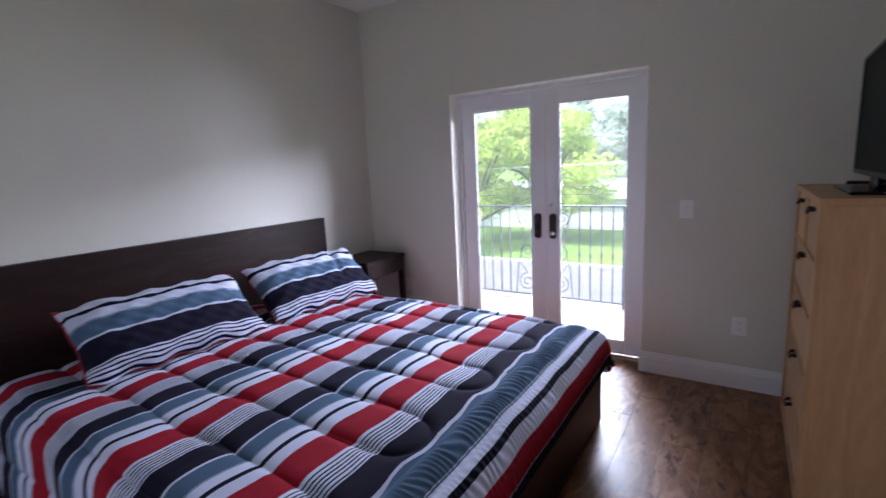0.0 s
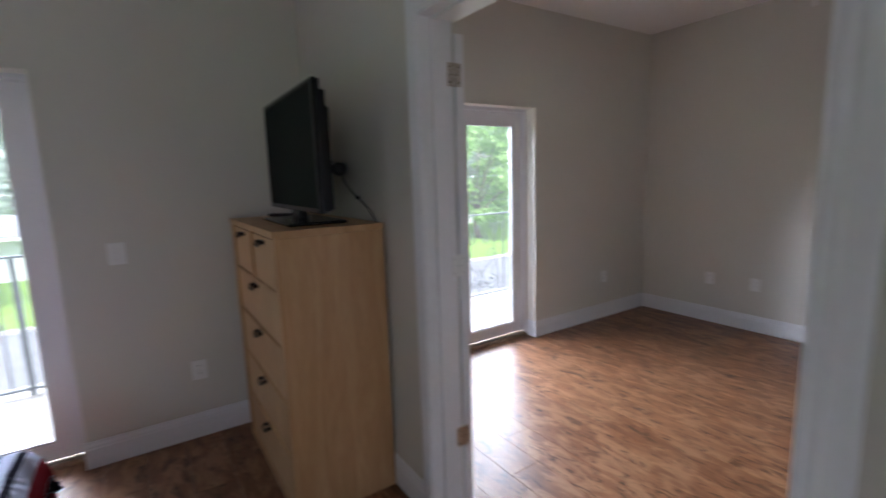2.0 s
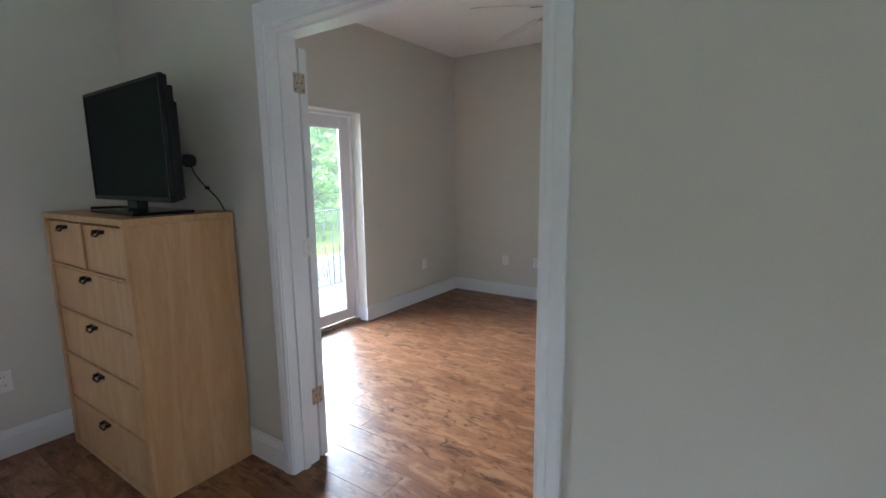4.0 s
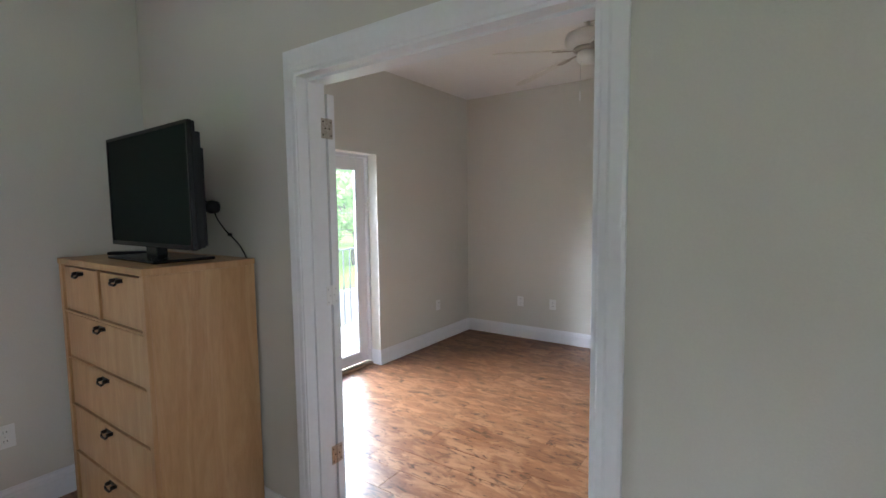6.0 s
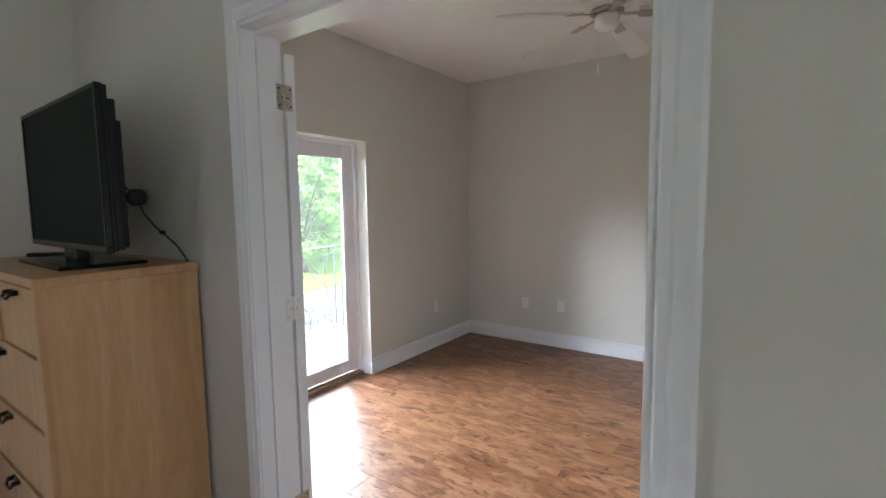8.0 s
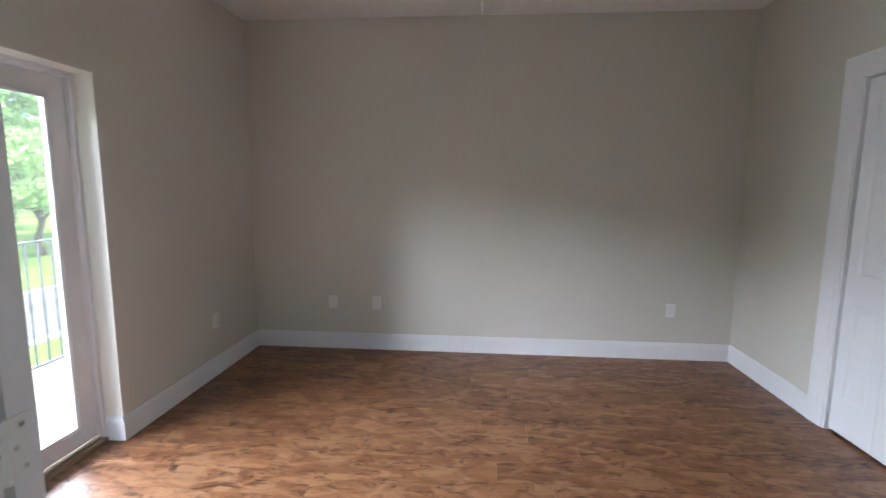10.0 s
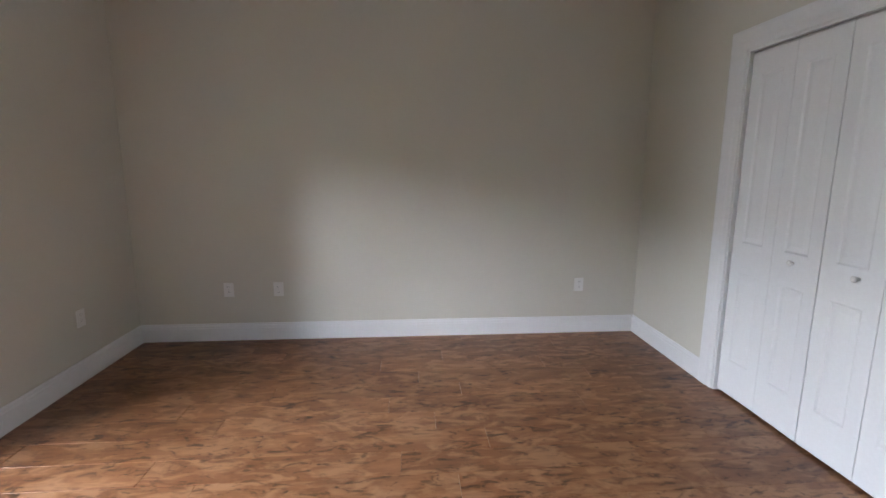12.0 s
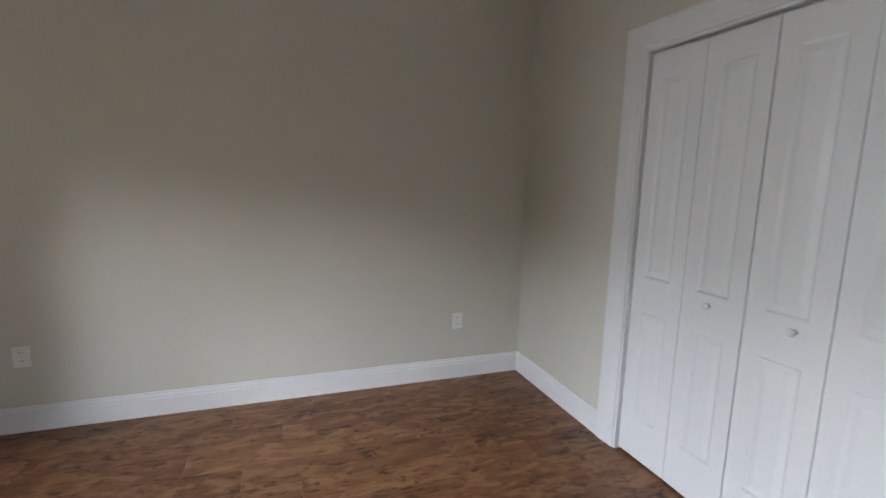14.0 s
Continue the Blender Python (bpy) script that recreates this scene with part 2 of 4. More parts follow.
def leaf_mat(name, a, c):
    m, nt, b = material(name, a, 0.55)
    geo = nt.nodes.new("ShaderNodeNewGeometry")
    nt.links.new(ramp(nt, geo.outputs["Random Per Island"], [(0.0, a), (1.0, c)]), b.inputs["Base Color"])
    tr = node(nt, "ShaderNodeBsdfTranslucent")
    nt.links.new(ramp(nt, geo.outputs["Random Per Island"], [(0.0, a), (1.0, c)]), tr.inputs[0])
    ms = nt.nodes.new("ShaderNodeMixShader")
    ms.inputs[0].default_value = 0.5
    nt.links.new(b.outputs[0], ms.inputs[1])
    nt.links.new(tr.outputs[0], ms.inputs[2])
    nt.links.new(ms.outputs[0], nt.nodes["Material Output"].inputs[0])
    return m


LEAF_YELLOW = leaf_mat("yellow_green_leaves", (0.42, 0.56, 0.08), (0.60, 0.70, 0.18))
LEAF_GREEN = leaf_mat("green_leaves", (0.28, 0.46, 0.14), (0.42, 0.60, 0.24))
# far leaves are paler and greyer, with the distance haze in their colour
LEAF_FAR = leaf_mat("hazed_leaves", (0.38, 0.47, 0.36), (0.50, 0.58, 0.46))


# ---- building helpers ----
def box(bm, x0, x1, y0, y1, z0, z1, bevel=0.0, segs=1):
    vs = [bm.verts.new(p) for p in ((x0, y0, z0), (x1, y0, z0), (x1, y1, z0), (x0, y1, z0), (x0, y0, z1), (x1, y0, z1), (x1, y1, z1), (x0, y1, z1))]
    fs = [bm.faces.new([vs[i] for i in q]) for q in ((3, 2, 1, 0), (4, 5, 6, 7), (0, 1, 5, 4), (1, 2, 6, 5), (2, 3, 7, 6), (3, 0, 4, 7))]
    if bevel:
        edges = {e for f in fs for e in f.edges}
        bmesh.ops.bevel(bm, geom=list(edges), offset=bevel, segments=segs, affect="EDGES", profile=0.6)
    return bm


def boxes(*rows, bevel=0.0, segs=1):
    bm = bmesh.new()
    for r in rows:
        box(bm, *r, bevel=bevel, segs=segs)
    return bm


def lathe(profile, segs=24, axis="Z", at=(0, 0, 0)):
    """A turned shape from (radius, height) pairs about the axis."""
    bm = bmesh.new()
    rings = []
    for r, h in profile:
        ring = []
        for i in range(segs):
            a = 2 * math.pi * i / segs
            p = (r * math.cos(a), r * math.sin(a), h)
            if axis == "Y":
                p = (p[0], p[2], p[1])
            elif axis == "X":
                p = (p[2], p[0], p[1])
            ring.append(bm.verts.new((p[0] + at[0], p[1] + at[1], p[2] + at[2])))
        rings.append(ring)
    for a, b in zip(rings, rings[1:]):
        for i in range(segs):
            bm.faces.new((a[i], a[(i + 1) % segs], b[(i + 1) % segs], b[i]))
    bm.faces.new(rings[0][::-1])
    bm.faces.new(rings[-1])
    bmesh.ops.recalc_face_normals(bm, faces=bm.faces)
    return bm


def tube(points, radius, segs=6, bm=None):
    """A round bar along a line of points; radius may be a list."""
    bm = bm or bmesh.new()
    pts = [Vector(p) for p in points]
    rings = []
    for i, p in enumerate(pts):
        d = (pts[min(i + 1, len(pts) - 1)] - pts[max(i - 1, 0)]).normalized()
        side = d.cross(Vector((0.31, 0.2, 0.93)))
        side = (side if side.length > 0.05 else d.cross(Vector((1, 0, 0)))).normalized()
        up = d.cross(side)
        r = radius[i] if isinstance(radius, (list, tuple)) else radius
        rings.append([bm.verts.new(p + side * r * math.cos(2 * math.pi * k / segs) + up * r * math.sin(2 * math.pi * k / segs)) for k in range(segs)])
    for a, b in zip(rings, rings[1:]):
        for k in range(segs):
            bm.faces.new((a[k], a[(k + 1) % segs], b[(k + 1) % segs], b[k]))
    bm.faces.new(rings[0][::-1])
    bm.faces.new(rings[-1])
    return bm


def part(name, bm, mat, parent=None, label="", smooth=False):
    me = bpy.data.meshes.new(name)
    bmesh.ops.recalc_face_normals(bm, faces=bm.faces)
    bm.to_mesh(me)
    bm.free()
    me.materials.append(mat)
    if smooth:
        me.polygons.foreach_set("use_smooth", [True] * len(me.polygons))
    ob = new(name, me)
    ob.parent = parent
    if label:
        ob["label"] = label
    return ob


def thing(name, at, label, category, group="", kind=""):
    ob = new(name)
    ob.matrix_basis = at
    ob.empty_display_size = 0.1
    return tagged(ob, label, category, group, kind)


def structure(name, bm, mat, label, category):
    return tagged(part(name, bm, mat), label, category, kind="structure")


# ---- the shell ----
CEILING = 2.89
XW, XP0, XP1, XE = -2.95, 0.785, 0.952, 4.487
YN, YN2, YS1, YS2 = 3.36, 3.62, -1.7, -0.872
DW = 1.51
D1, D2 = -2.03, 1.315
DH = 2.075
OPEN0, OPEN1, OPENH = 0.633, 1.932, 2.12
CL0, CL1, CLH = 2.065, 3.36, 2.135

structure("wall_north", boxes(
    (XW - 0.15, D1, YN, YN2, 0, CEILING), (D1 + DW, D2, YN, YN2, 0, CEILING), (D2 + DW, XE + 0.15, YN, YN2, 0, CEILING),
    (D1, D1 + DW, YN, YN2, DH, CEILING), (D2, D2 + DW, YN, YN2, DH, CEILING)), WALL, "greige painted wall with two glazed door openings", "wall")
structure("wall_west", boxes((XW - 0.15, XW, YS1 - 0.15, YN, 0, CEILING)), WALL, "greige painted wall behind the bed", "wall")
structure("wall_south_bedroom", boxes((XW, -2.35, YS1 - 0.15, YS1, 0, CEILING), (-1.15, XP1, YS1 - 0.15, YS1, 0, CEILING), (-2.35, -1.15, YS1 - 0.15, YS1, 0, 0.9), (-2.35, -1.15, YS1 - 0.15, YS1, 2.1, CEILING)), WALL, "unseen greige bedroom wall with an added window opening", "wall")
structure("wall_partition", boxes(
    (XP0, XP1, YS1, OPEN0, 0, CEILING), (XP0, XP1, OPEN1, YN, 0, CEILING), (XP0, XP1, OPEN0, OPEN1, OPENH, CEILING)), WALL,
    "greige painted partition wall with a wide doorway", "wall")
structure("wall_east", boxes((XE, XE + 0.15, YS2 - 0.15, YN, 0, CEILING)), WALL, "bare greige painted wall", "wall")
structure("wall_south", boxes(
    (XP1, CL0, YS2 - 0.12, YS2, 0, CEILING), (CL1, XE, YS2 - 0.12, YS2, 0, CEILING), (CL0, CL1, YS2 - 0.12, YS2, CLH, CEILING)), WALL,
    "greige painted wall around a closet opening", "wall")
structure("wall_closet", boxes((CL0 - 0.3, CL1 + 0.3, YS2 - 0.85, YS2 - 0.75, 0, CEILING), (CL0 - 0.4, CL0 - 0.3, YS2 - 0.75, YS2 - 0.12, 0, CEILING),
          (CL1 + 0.3, CL1 + 0.4, YS2 - 0.75, YS2 - 0.12, 0, CEILING)), WALL, "greige closet wall behind closed doors", "wall")
structure("ceiling", boxes((XW - 0.15, XE + 0.15, YS1 - 0.15, YN2, CEILING, CEILING + 0.15)), CEIL, "flat white painted ceiling", "ceiling")
structure("roof_slab", boxes((XW - 0.4, XE + 0.4, YS1 - 0.4, YN2 + 0.35, CEILING + 0.15, CEILING + 0.3)), STUCCO, "plain roof slab with short eaves", "roof")


def skirting(name, x0, y0, x1, y1, nx, ny, h=0.148, t=0.016):
    """A moulded baseboard along a wall's foot; (nx, ny) points into the room."""
    prof = [(0, 0), (t, 0), (t, h * 0.72), (t * 0.8, h * 0.76), (t * 0.8, h * 0.84), (t * 0.45, h * 0.92), (t * 0.4, h), (0, h)]
    bm = bmesh.new()
    ends = [[bm.verts.new((x + nx * d, y + ny * d, z)) for d, z in prof] for x, y in ((x0, y0), (x1, y1))]
    n = len(prof)
    for i in range(n):
        bm.faces.new((ends[0][i], ends[0][(i + 1) % n], ends[1][(i + 1) % n], ends[1][i]))
    bm.faces.new(ends[0])
    bm.faces.new(ends[1][::-1])
    return structure(name, bm, TRIM, "white moulded baseboard along the wall", "baseboard")


DR = 0.11  # depth of the reveal at the glazed doors
skirting("baseboard", D1 + DW - 0.0155, YN, XP0, YN, 0, -1)
skirting("baseboard", XW, YN, D1, YN, 0, -1)
skirting("baseboard", D2 + DW - 0.0155, YN, XE - 0.0165, YN, 0, -1)
skirting("baseboard", XP1, YN, D2, YN, 0, -1)
for x0 in (D1, D2):
    skirting("baseboard", x0 + DW, YN + 0.0005, x0 + DW, YN + DR, -1, 0)
    skirting("baseboard", x0, YN + 0.0005, x0, YN + DR, 1, 0)
skirting("baseboard", XE, YN, XE, YS2 + 0.0165, -1, 0)
skirting("baseboard", CL1 + 0.137, YS2, XE, YS2, 0, 1)
skirting("baseboard", 1.835, YS2, CL0 - 0.066, YS2, 0, 1)
skirting("baseboard", XP0, OPEN1 + 0.05, XP0, YN - 0.0165, -1, 0)
skirting("baseboard", XP0, YS1, XP0, OPEN0 - 0.078, -1, 0)
skirting("baseboard", XP1, OPEN1 + 0.09, XP1, YN - 0.0165, 1, 0)
skirting("baseboard", XP1, YS2, XP1, OPEN0 - 0.09, 1, 0)
skirting("baseboard", XW, YS1, XW, YN - 0.0165, 1, 0)


def casing_bm(a0, a1, h, wl, wr, wt, place):
    """Moulded casing round an opening from a0 to a1: legs wl and wr wide, head wt high. place(a, d, z) sets the wall."""
    bm = bmesh.new()

    def bar(p0, p1, q0, q1):
        # section steps across the bar from the opening outwards: (share of width, thickness)
        sec = [(0, 0.0), (0, 0.010), (0.08, 0.013), (0.3, 0.013), (0.42, 0.017), (0.88, 0.020), (1.0, 0.017), (1.0, 0.0)]
        ra = [bm.verts.new(place(p0[0] + (q0[0] - p0[0]) * s, d, p0[1] + (q0[1] - p0[1]) * s)) for s, d in sec]
        rb = [bm.verts.new(place(p1[0] + (q1[0] - p1[0]) * s, d, p1[1] + (q1[1] - p1[1]) * s)) for s, d in sec]
        n = len(sec)
        for i in range(n):
            bm.faces.new((ra[i], ra[(i + 1) % n], rb[(i + 1) % n], rb[i]))
        bm.faces.new(ra)
        bm.faces.new(rb[::-1])

    bar((a0, 0), (a0, h), (a0 - wl, 0), (a0 - wl, h + wt))
    bar((a1, 0), (a1, h), (a1 + wr, 0), (a1 + wr, h + wt))
    bar((a0, h), (a1, h), (a0 - wl, h + wt), (a1 + wr, h + wt))
    return bm


# doorway between the rooms: lining, casings, stop
structure("trim_doorway_casing", casing_bm(OPEN0, OPEN1 - 0.01, OPENH - 0.002, 0.076, 0.058, 0.092, lambda a, d, z: (XP0 - d, a, z)), TRIM, "white moulded door casing", "door casing")
structure("trim_doorway_casing", casing_bm(OPEN0, OPEN1 + 0.012, OPENH - 0.002, 0.09, 0.075, 0.09, lambda a, d, z: (XP1 + d * 0.5, a, z)), TRIM, "white moulded door casing", "door casing")
structure("trim_doorway_lining", boxes(
    (XP0 - 0.004, XP1 + 0.003, OPEN0 + 0.0005, OPEN0 + 0.016, 0, OPENH - 0.016), (XP0 - 0.004, XP1 - 0.016, OPEN1 - 0.016, OPEN1 - 0.0005, 0, OPENH - 0.016),
    (XP0 - 0.004, XP1 + 0.003, OPEN0 + 0.0005, OPEN1 - 0.0005, OPENH - 0.016, OPENH - 0.0005),
    (XP0 + 0.05, XP0 + 0.085, OPEN0 + 0.016, OPEN0 + 0.028, 0, OPENH - 0.028), (XP0 + 0.05, XP0 + 0.085, OPEN1 - 0.028, OPEN1 - 0.016, 0, OPENH - 0.028),
    (XP0 + 0.05, XP0 + 0.085, OPEN0 + 0.016, OPEN1 - 0.016, OPENH - 0.028, OPENH - 0.016)), TRIM, "white painted door lining with a stop", "door frame")


def panelled(w, h, t, panels, bevel=0.0):
    """A moulded door leaf in x 0..w, y 0..t (face at y=t), z 0..h; panels are (x0, x1, z0, z1)."""
    bm = bmesh.new()
    d = t - 0.006
    box(bm, 0, w, 0, d, 0, h)
    px0, px1 = panels[0][0], panels[0][1]
    box(bm, 0, px0, d, t, 0, h)
    box(bm, px1, w, d, t, 0, h)
    zs = [0.0] + [z for p in sorted(panels, key=lambda p: p[2]) for z in p[2:]] + [h]
    for a, b in zip(zs[0::2], zs[1::2]):
        box(bm, px0, px1, d, t, a, b)
    for x0, x1, z0, z1 in panels:
        rings = []
        for k, y in ((0.0, t), (0.010, d + 0.0005), (0.016, d + 0.0005), (0.042, t - 0.0006)):
            rings.append([bm.verts.new(p) for p in ((x0 + k, y, z0 + k), (x1 - k, y, z0 + k), (x1 - k, y, z1 - k), (x0 + k, y, z1 - k))])
        for lo, hi in zip(rings, rings[1:]):
            for i in range(4):
                bm.faces.new((lo[i], lo[(i + 1) % 4], hi[(i + 1) % 4], hi[i]))
        bm.faces.new(rings[-1])
    return bm


def hinge(parent, z, mat, name="hinge"):
    """A butt hinge: one plate on the lining, one on the leaf's edge, with a knuckle and screws."""
    h = part(name, boxes((-0.034, -0.003, -0.0025, 0.0, z - 0.045, z + 0.045), (0.003, 0.032, -0.0025, 0.0, z - 0.045, z + 0.045), bevel=0.0008), mat, parent)
    part("knuckle", lathe([(0.0048, z - 0.046), (0.0055, z - 0.044), (0.0055, z + 0.044), (0.0048, z + 0.046)], 12), mat, h)
    for i, (x, dz) in enumerate(((-0.024, 0.03), (-0.012, 0.0), (-0.024, -0.03), (0.022, 0.03), (0.012, 0.0), (0.022, -0.03))):
        part("screw", lathe([(0.0035, -0.0025), (0.0035, -0.0038), (0.002, -0.0042)], 10, "Y", (x, 0, z + dz)), STEEL if mat is not NICKEL else BRONZE, h)


# the leaf stands open, flat back against the far side of the partition
door = thing("door_3", pose(XP1 - 0.007, OPEN1 - 0.0162, 0.0), "white panelled interior door standing fully open against the wall", "door", kind="structure")
leaf_bm = panelled(0.62, 2.05, 0.040, [(0.11, 0.51, 0.22, 0.9), (0.11, 0.51, 1.02, 1.96)])
bmesh.ops.transform(leaf_bm, matrix=Matrix.Translation((0.006, 0, 0.012)) @ Matrix.Rotation(radians(88.0), 4, "Z") @ Matrix.Translation((0, -0.040, 0)), verts=leaf_bm.verts)
part("leaf", leaf_bm, DOORWHITE, door)
hinge(door, 1.905, NICKEL)
hinge(door, 1.135, PLATE)
hinge(door, 0.36, NICKEL)

# closet: casing, lining and four moulded folding leaves
structure("trim_closet_casing", casing_bm(CL0, CL1, CLH, 0.065, 0.135, 0.118, lambda a, d, z: (a, YS2 + d, z)), TRIM, "white moulded casing round the closet", "door casing")
structure("trim_closet_lining", boxes((CL0 + 0.0005, CL0 + 0.014, YS2 - 0.118, YS2 + 0.004, 0, CLH - 0.014), (CL1 - 0.014, CL1 - 0.0005, YS2 - 0.118, YS2 + 0.004, 0, CLH - 0.014),
          (CL0 + 0.0005, CL1 - 0.0005, YS2 - 0.118, YS2 + 0.004, CLH - 0.014, CLH - 0.0005)), TRIM, "white closet opening lining", "door frame")
structure("closet_track", boxes((CL0 + 0.016, CL1 - 0.016, YS2 - 0.055, YS2 - 0.02, CLH - 0.03, CLH - 0.015)), STEEL, "steel track above folding closet doors", "track")
leafw = (CL1 - CL0 - 0.036) / 4
closet = thing("closet_door", pose(CL0 + 0.018, YS2 - 0.05, 0.018), "white moulded bifold closet doors, closed", "closet door")
for i in range(4):
    lb = panelled(leafw - 0.004, 2.09, 0.034, [(0.075, leafw - 0.079, 0.22, 0.80), (0.075, leafw - 0.079, 0.98, 1.97)])
    fold = radians(1.0 if i % 2 else -1.0)
    shift = Matrix.Translation((i * leafw + (leafw if i % 2 else 0), 0, 0)) @ Matrix.Rotation(fold if i % 2 == 0 else fold, 4, "Z") @ Matrix.Translation((-leafw if i % 2 else 0, 0, 0))
    bmesh.ops.transform(lb, matrix=shift, verts=lb.verts)
    lf = part("leaf", lb, DOORWHITE, closet)
    if i in (1, 2):
        kx = 2.512 - CL0 - 0.018 if i == 1 else 2.875 - CL0 - 0.018
        part("knob", lathe([(0.009, 0.028), (0.007, 0.042), (0.0145, 0.05), (0.0155, 0.056), (0.011, 0.062), (0.004, 0.0635)], 20, "Y", (kx, 0, 0.934)), PLATE, lf, "round white knob", smooth=True)

# a second door in the south wall, seen only by its casing
structure("trim_entry_casing", casing_bm(1.02, 1.745, 2.05, 0.06, 0.085, 0.09, lambda a, d, z: (a, YS2 + d, z)), TRIM, "white moulded door casing", "door casing")
entry = thing("door_4", pose(1.022, YS2 - 0.001, 0.006), "white panelled interior door, closed", "door", kind="structure")
part("leaf", panelled(0.72, 2.04, 0.008, [(0.12, 0.60, 0.22, 0.9), (0.12, 0.60, 1.02, 1.92)]), DOORWHITE, entry)


def french_door(name, x0, hinge_side):
    """A pair of glazed leaves in a white frame, set back in the wall's opening."""
    d = thing(name, pose(x0, YN, 0), "closed white French doors with full glass panes and bronze handles", "glazed door", kind="structure")
    f0, f1 = DR, DR + 0.10
    part("frame", boxes((0.001, 0.03, f0, f1, 0.02, DH - 0.001), (DW - 0.03, DW - 0.001, f0, f1, 0.02, DH - 0.001), (0.03, DW - 0.03, f0, f1, DH - 0.032, DH - 0.001), bevel=0.003), VINYL, d)
    part("threshold", boxes((0.001, DW - 0.001, f0 - 0.02, f1 + 0.06, -0.02, 0.02), bevel=0.004), SILLWOOD, d, "worn wooden threshold")
    part("sill_track", boxes((0.03, DW - 0.03, f0 + 0.004, f0 + 0.024, 0.02, 0.034), bevel=0.002), NICKEL, d)
    mid = DW / 2
    for k, (a, b) in enumerate(((0.033, mid - 0.002), (mid + 0.002, DW - 0.033))):
        y0, y1 = f0 + 0.03, f0 + 0.075
        z0, z1 = 0.036, DH - 0.036
        st, tr, br = 0.105, 0.105, 0.095
        leaf = part("leaf", boxes((a, a + st, y0, y1, z0, z1), (b - st, b, y0, y1, z0, z1), (a + st, b - st, y0, y1, z1 - tr, z1), (a + st, b - st, y0, y1, z0, z0 + br), bevel=0.004, segs=2), VINYL, d)
        ga, gb_, gz0, gz1 = a + st, b - st, z0 + br, z1 - tr
        part("glazing_bead", boxes((ga - 0.002, ga + 0.014, y0 + 0.004, y0 + 0.02, gz0, gz1), (gb_ - 0.014, gb_ + 0.002, y0 + 0.004, y0 + 0.02, gz0, gz1),
                                   (ga, gb_, y0 + 0.004, y0 + 0.02, gz1 - 0.014, gz1 + 0.002), (ga, gb_, y0 + 0.004, y0 + 0.02, gz0 - 0.002, gz0 + 0.014), bevel=0.004), VINYL, leaf)
        pane = part("pane", boxes((ga - 0.004, gb_ + 0.004, y0 + 0.022, y0 + 0.028, gz0 - 0.004, gz1 + 0.004)), GLASS, leaf, "glass pane with a faint white glare veil added")
        pane.visible_shadow = False
        hx = (mid - 0.062) if k == 0 else (mid + 0.062)
        hb = bmesh.new()
        prof = []
        for i in range(24):
            an = 2 * math.pi * i / 24
            prof.append((hx + 0.027 * math.cos(an), 1.0 + 0.022 * math.sin(an) + (0.075 if math.sin(an) >= 0 else -0.075)))
        fr = [hb.verts.new((px, y0 - 0.012, pz)) for px, pz in prof]
        bk = [hb.verts.new((hx + (px - hx) * 1.1, y0 + 0.001, 1 + (pz - 1) * 1.04)) for px, pz in prof]
        for i in range(24):
            hb.faces.new((fr[i], fr[(i + 1) % 24], bk[(i + 1) % 24], bk[i]))
        hb.faces.new(fr)
        plate = part("handle_plate", hb, BRONZE, leaf, "dark bronze oval handle plate")
        if k == 1:
            part("thumb_turn", lathe([(0.017, -0.012), (0.017, -0.024), (0.011, -0.03), (0.008, -0.045), (0.004, -0.047)], 20, "Y", (hx, y0, 0.945)), STEEL, leaf, smooth=True)
            part("door_catch", boxes((mid + 0.03, mid + 0.06, y0 - 0.012, y0, 1.155, 1.17), (mid + 0.05, mid + 0.06, y0 - 0.016, y0, 1.165, 1.185), bevel=0.002), STEEL, leaf)
        else:
            part("pull", tube([(hx, y0 - 0.012, 1.05), (hx, y0 - 0.034, 1.03), (hx, y0 - 0.036, 0.98), (hx, y0 - 0.012, 0.955)], 0.008, 10), BRONZE, leaf, smooth=True)
    part("astragal", boxes((mid - 0.016, mid + 0.012, DR + 0.024, DR + 0.034, 0.04, DH - 0.04), bevel=0.003), VINYL, d)
    return d


def unseen_window():
    """An unseen window behind the walker, added so that fill light reaches the bed."""
    d = thing("window_unseen", pose(-2.35, YS1, 0.9), "unseen white double-hung window, added to light the bedroom", "window", kind="structure")
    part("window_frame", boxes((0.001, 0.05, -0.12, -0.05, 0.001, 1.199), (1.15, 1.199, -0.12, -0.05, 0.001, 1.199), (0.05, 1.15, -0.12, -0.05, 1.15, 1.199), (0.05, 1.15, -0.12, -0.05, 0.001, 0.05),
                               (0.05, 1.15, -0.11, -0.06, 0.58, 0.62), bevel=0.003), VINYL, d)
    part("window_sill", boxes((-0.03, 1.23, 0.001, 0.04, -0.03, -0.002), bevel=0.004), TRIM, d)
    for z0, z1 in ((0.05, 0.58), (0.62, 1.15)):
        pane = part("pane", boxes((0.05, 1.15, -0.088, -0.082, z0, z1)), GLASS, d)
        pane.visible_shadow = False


unseen_window()
french_door("door_1", D1, 1)
french_door("door_2", D2, 1)
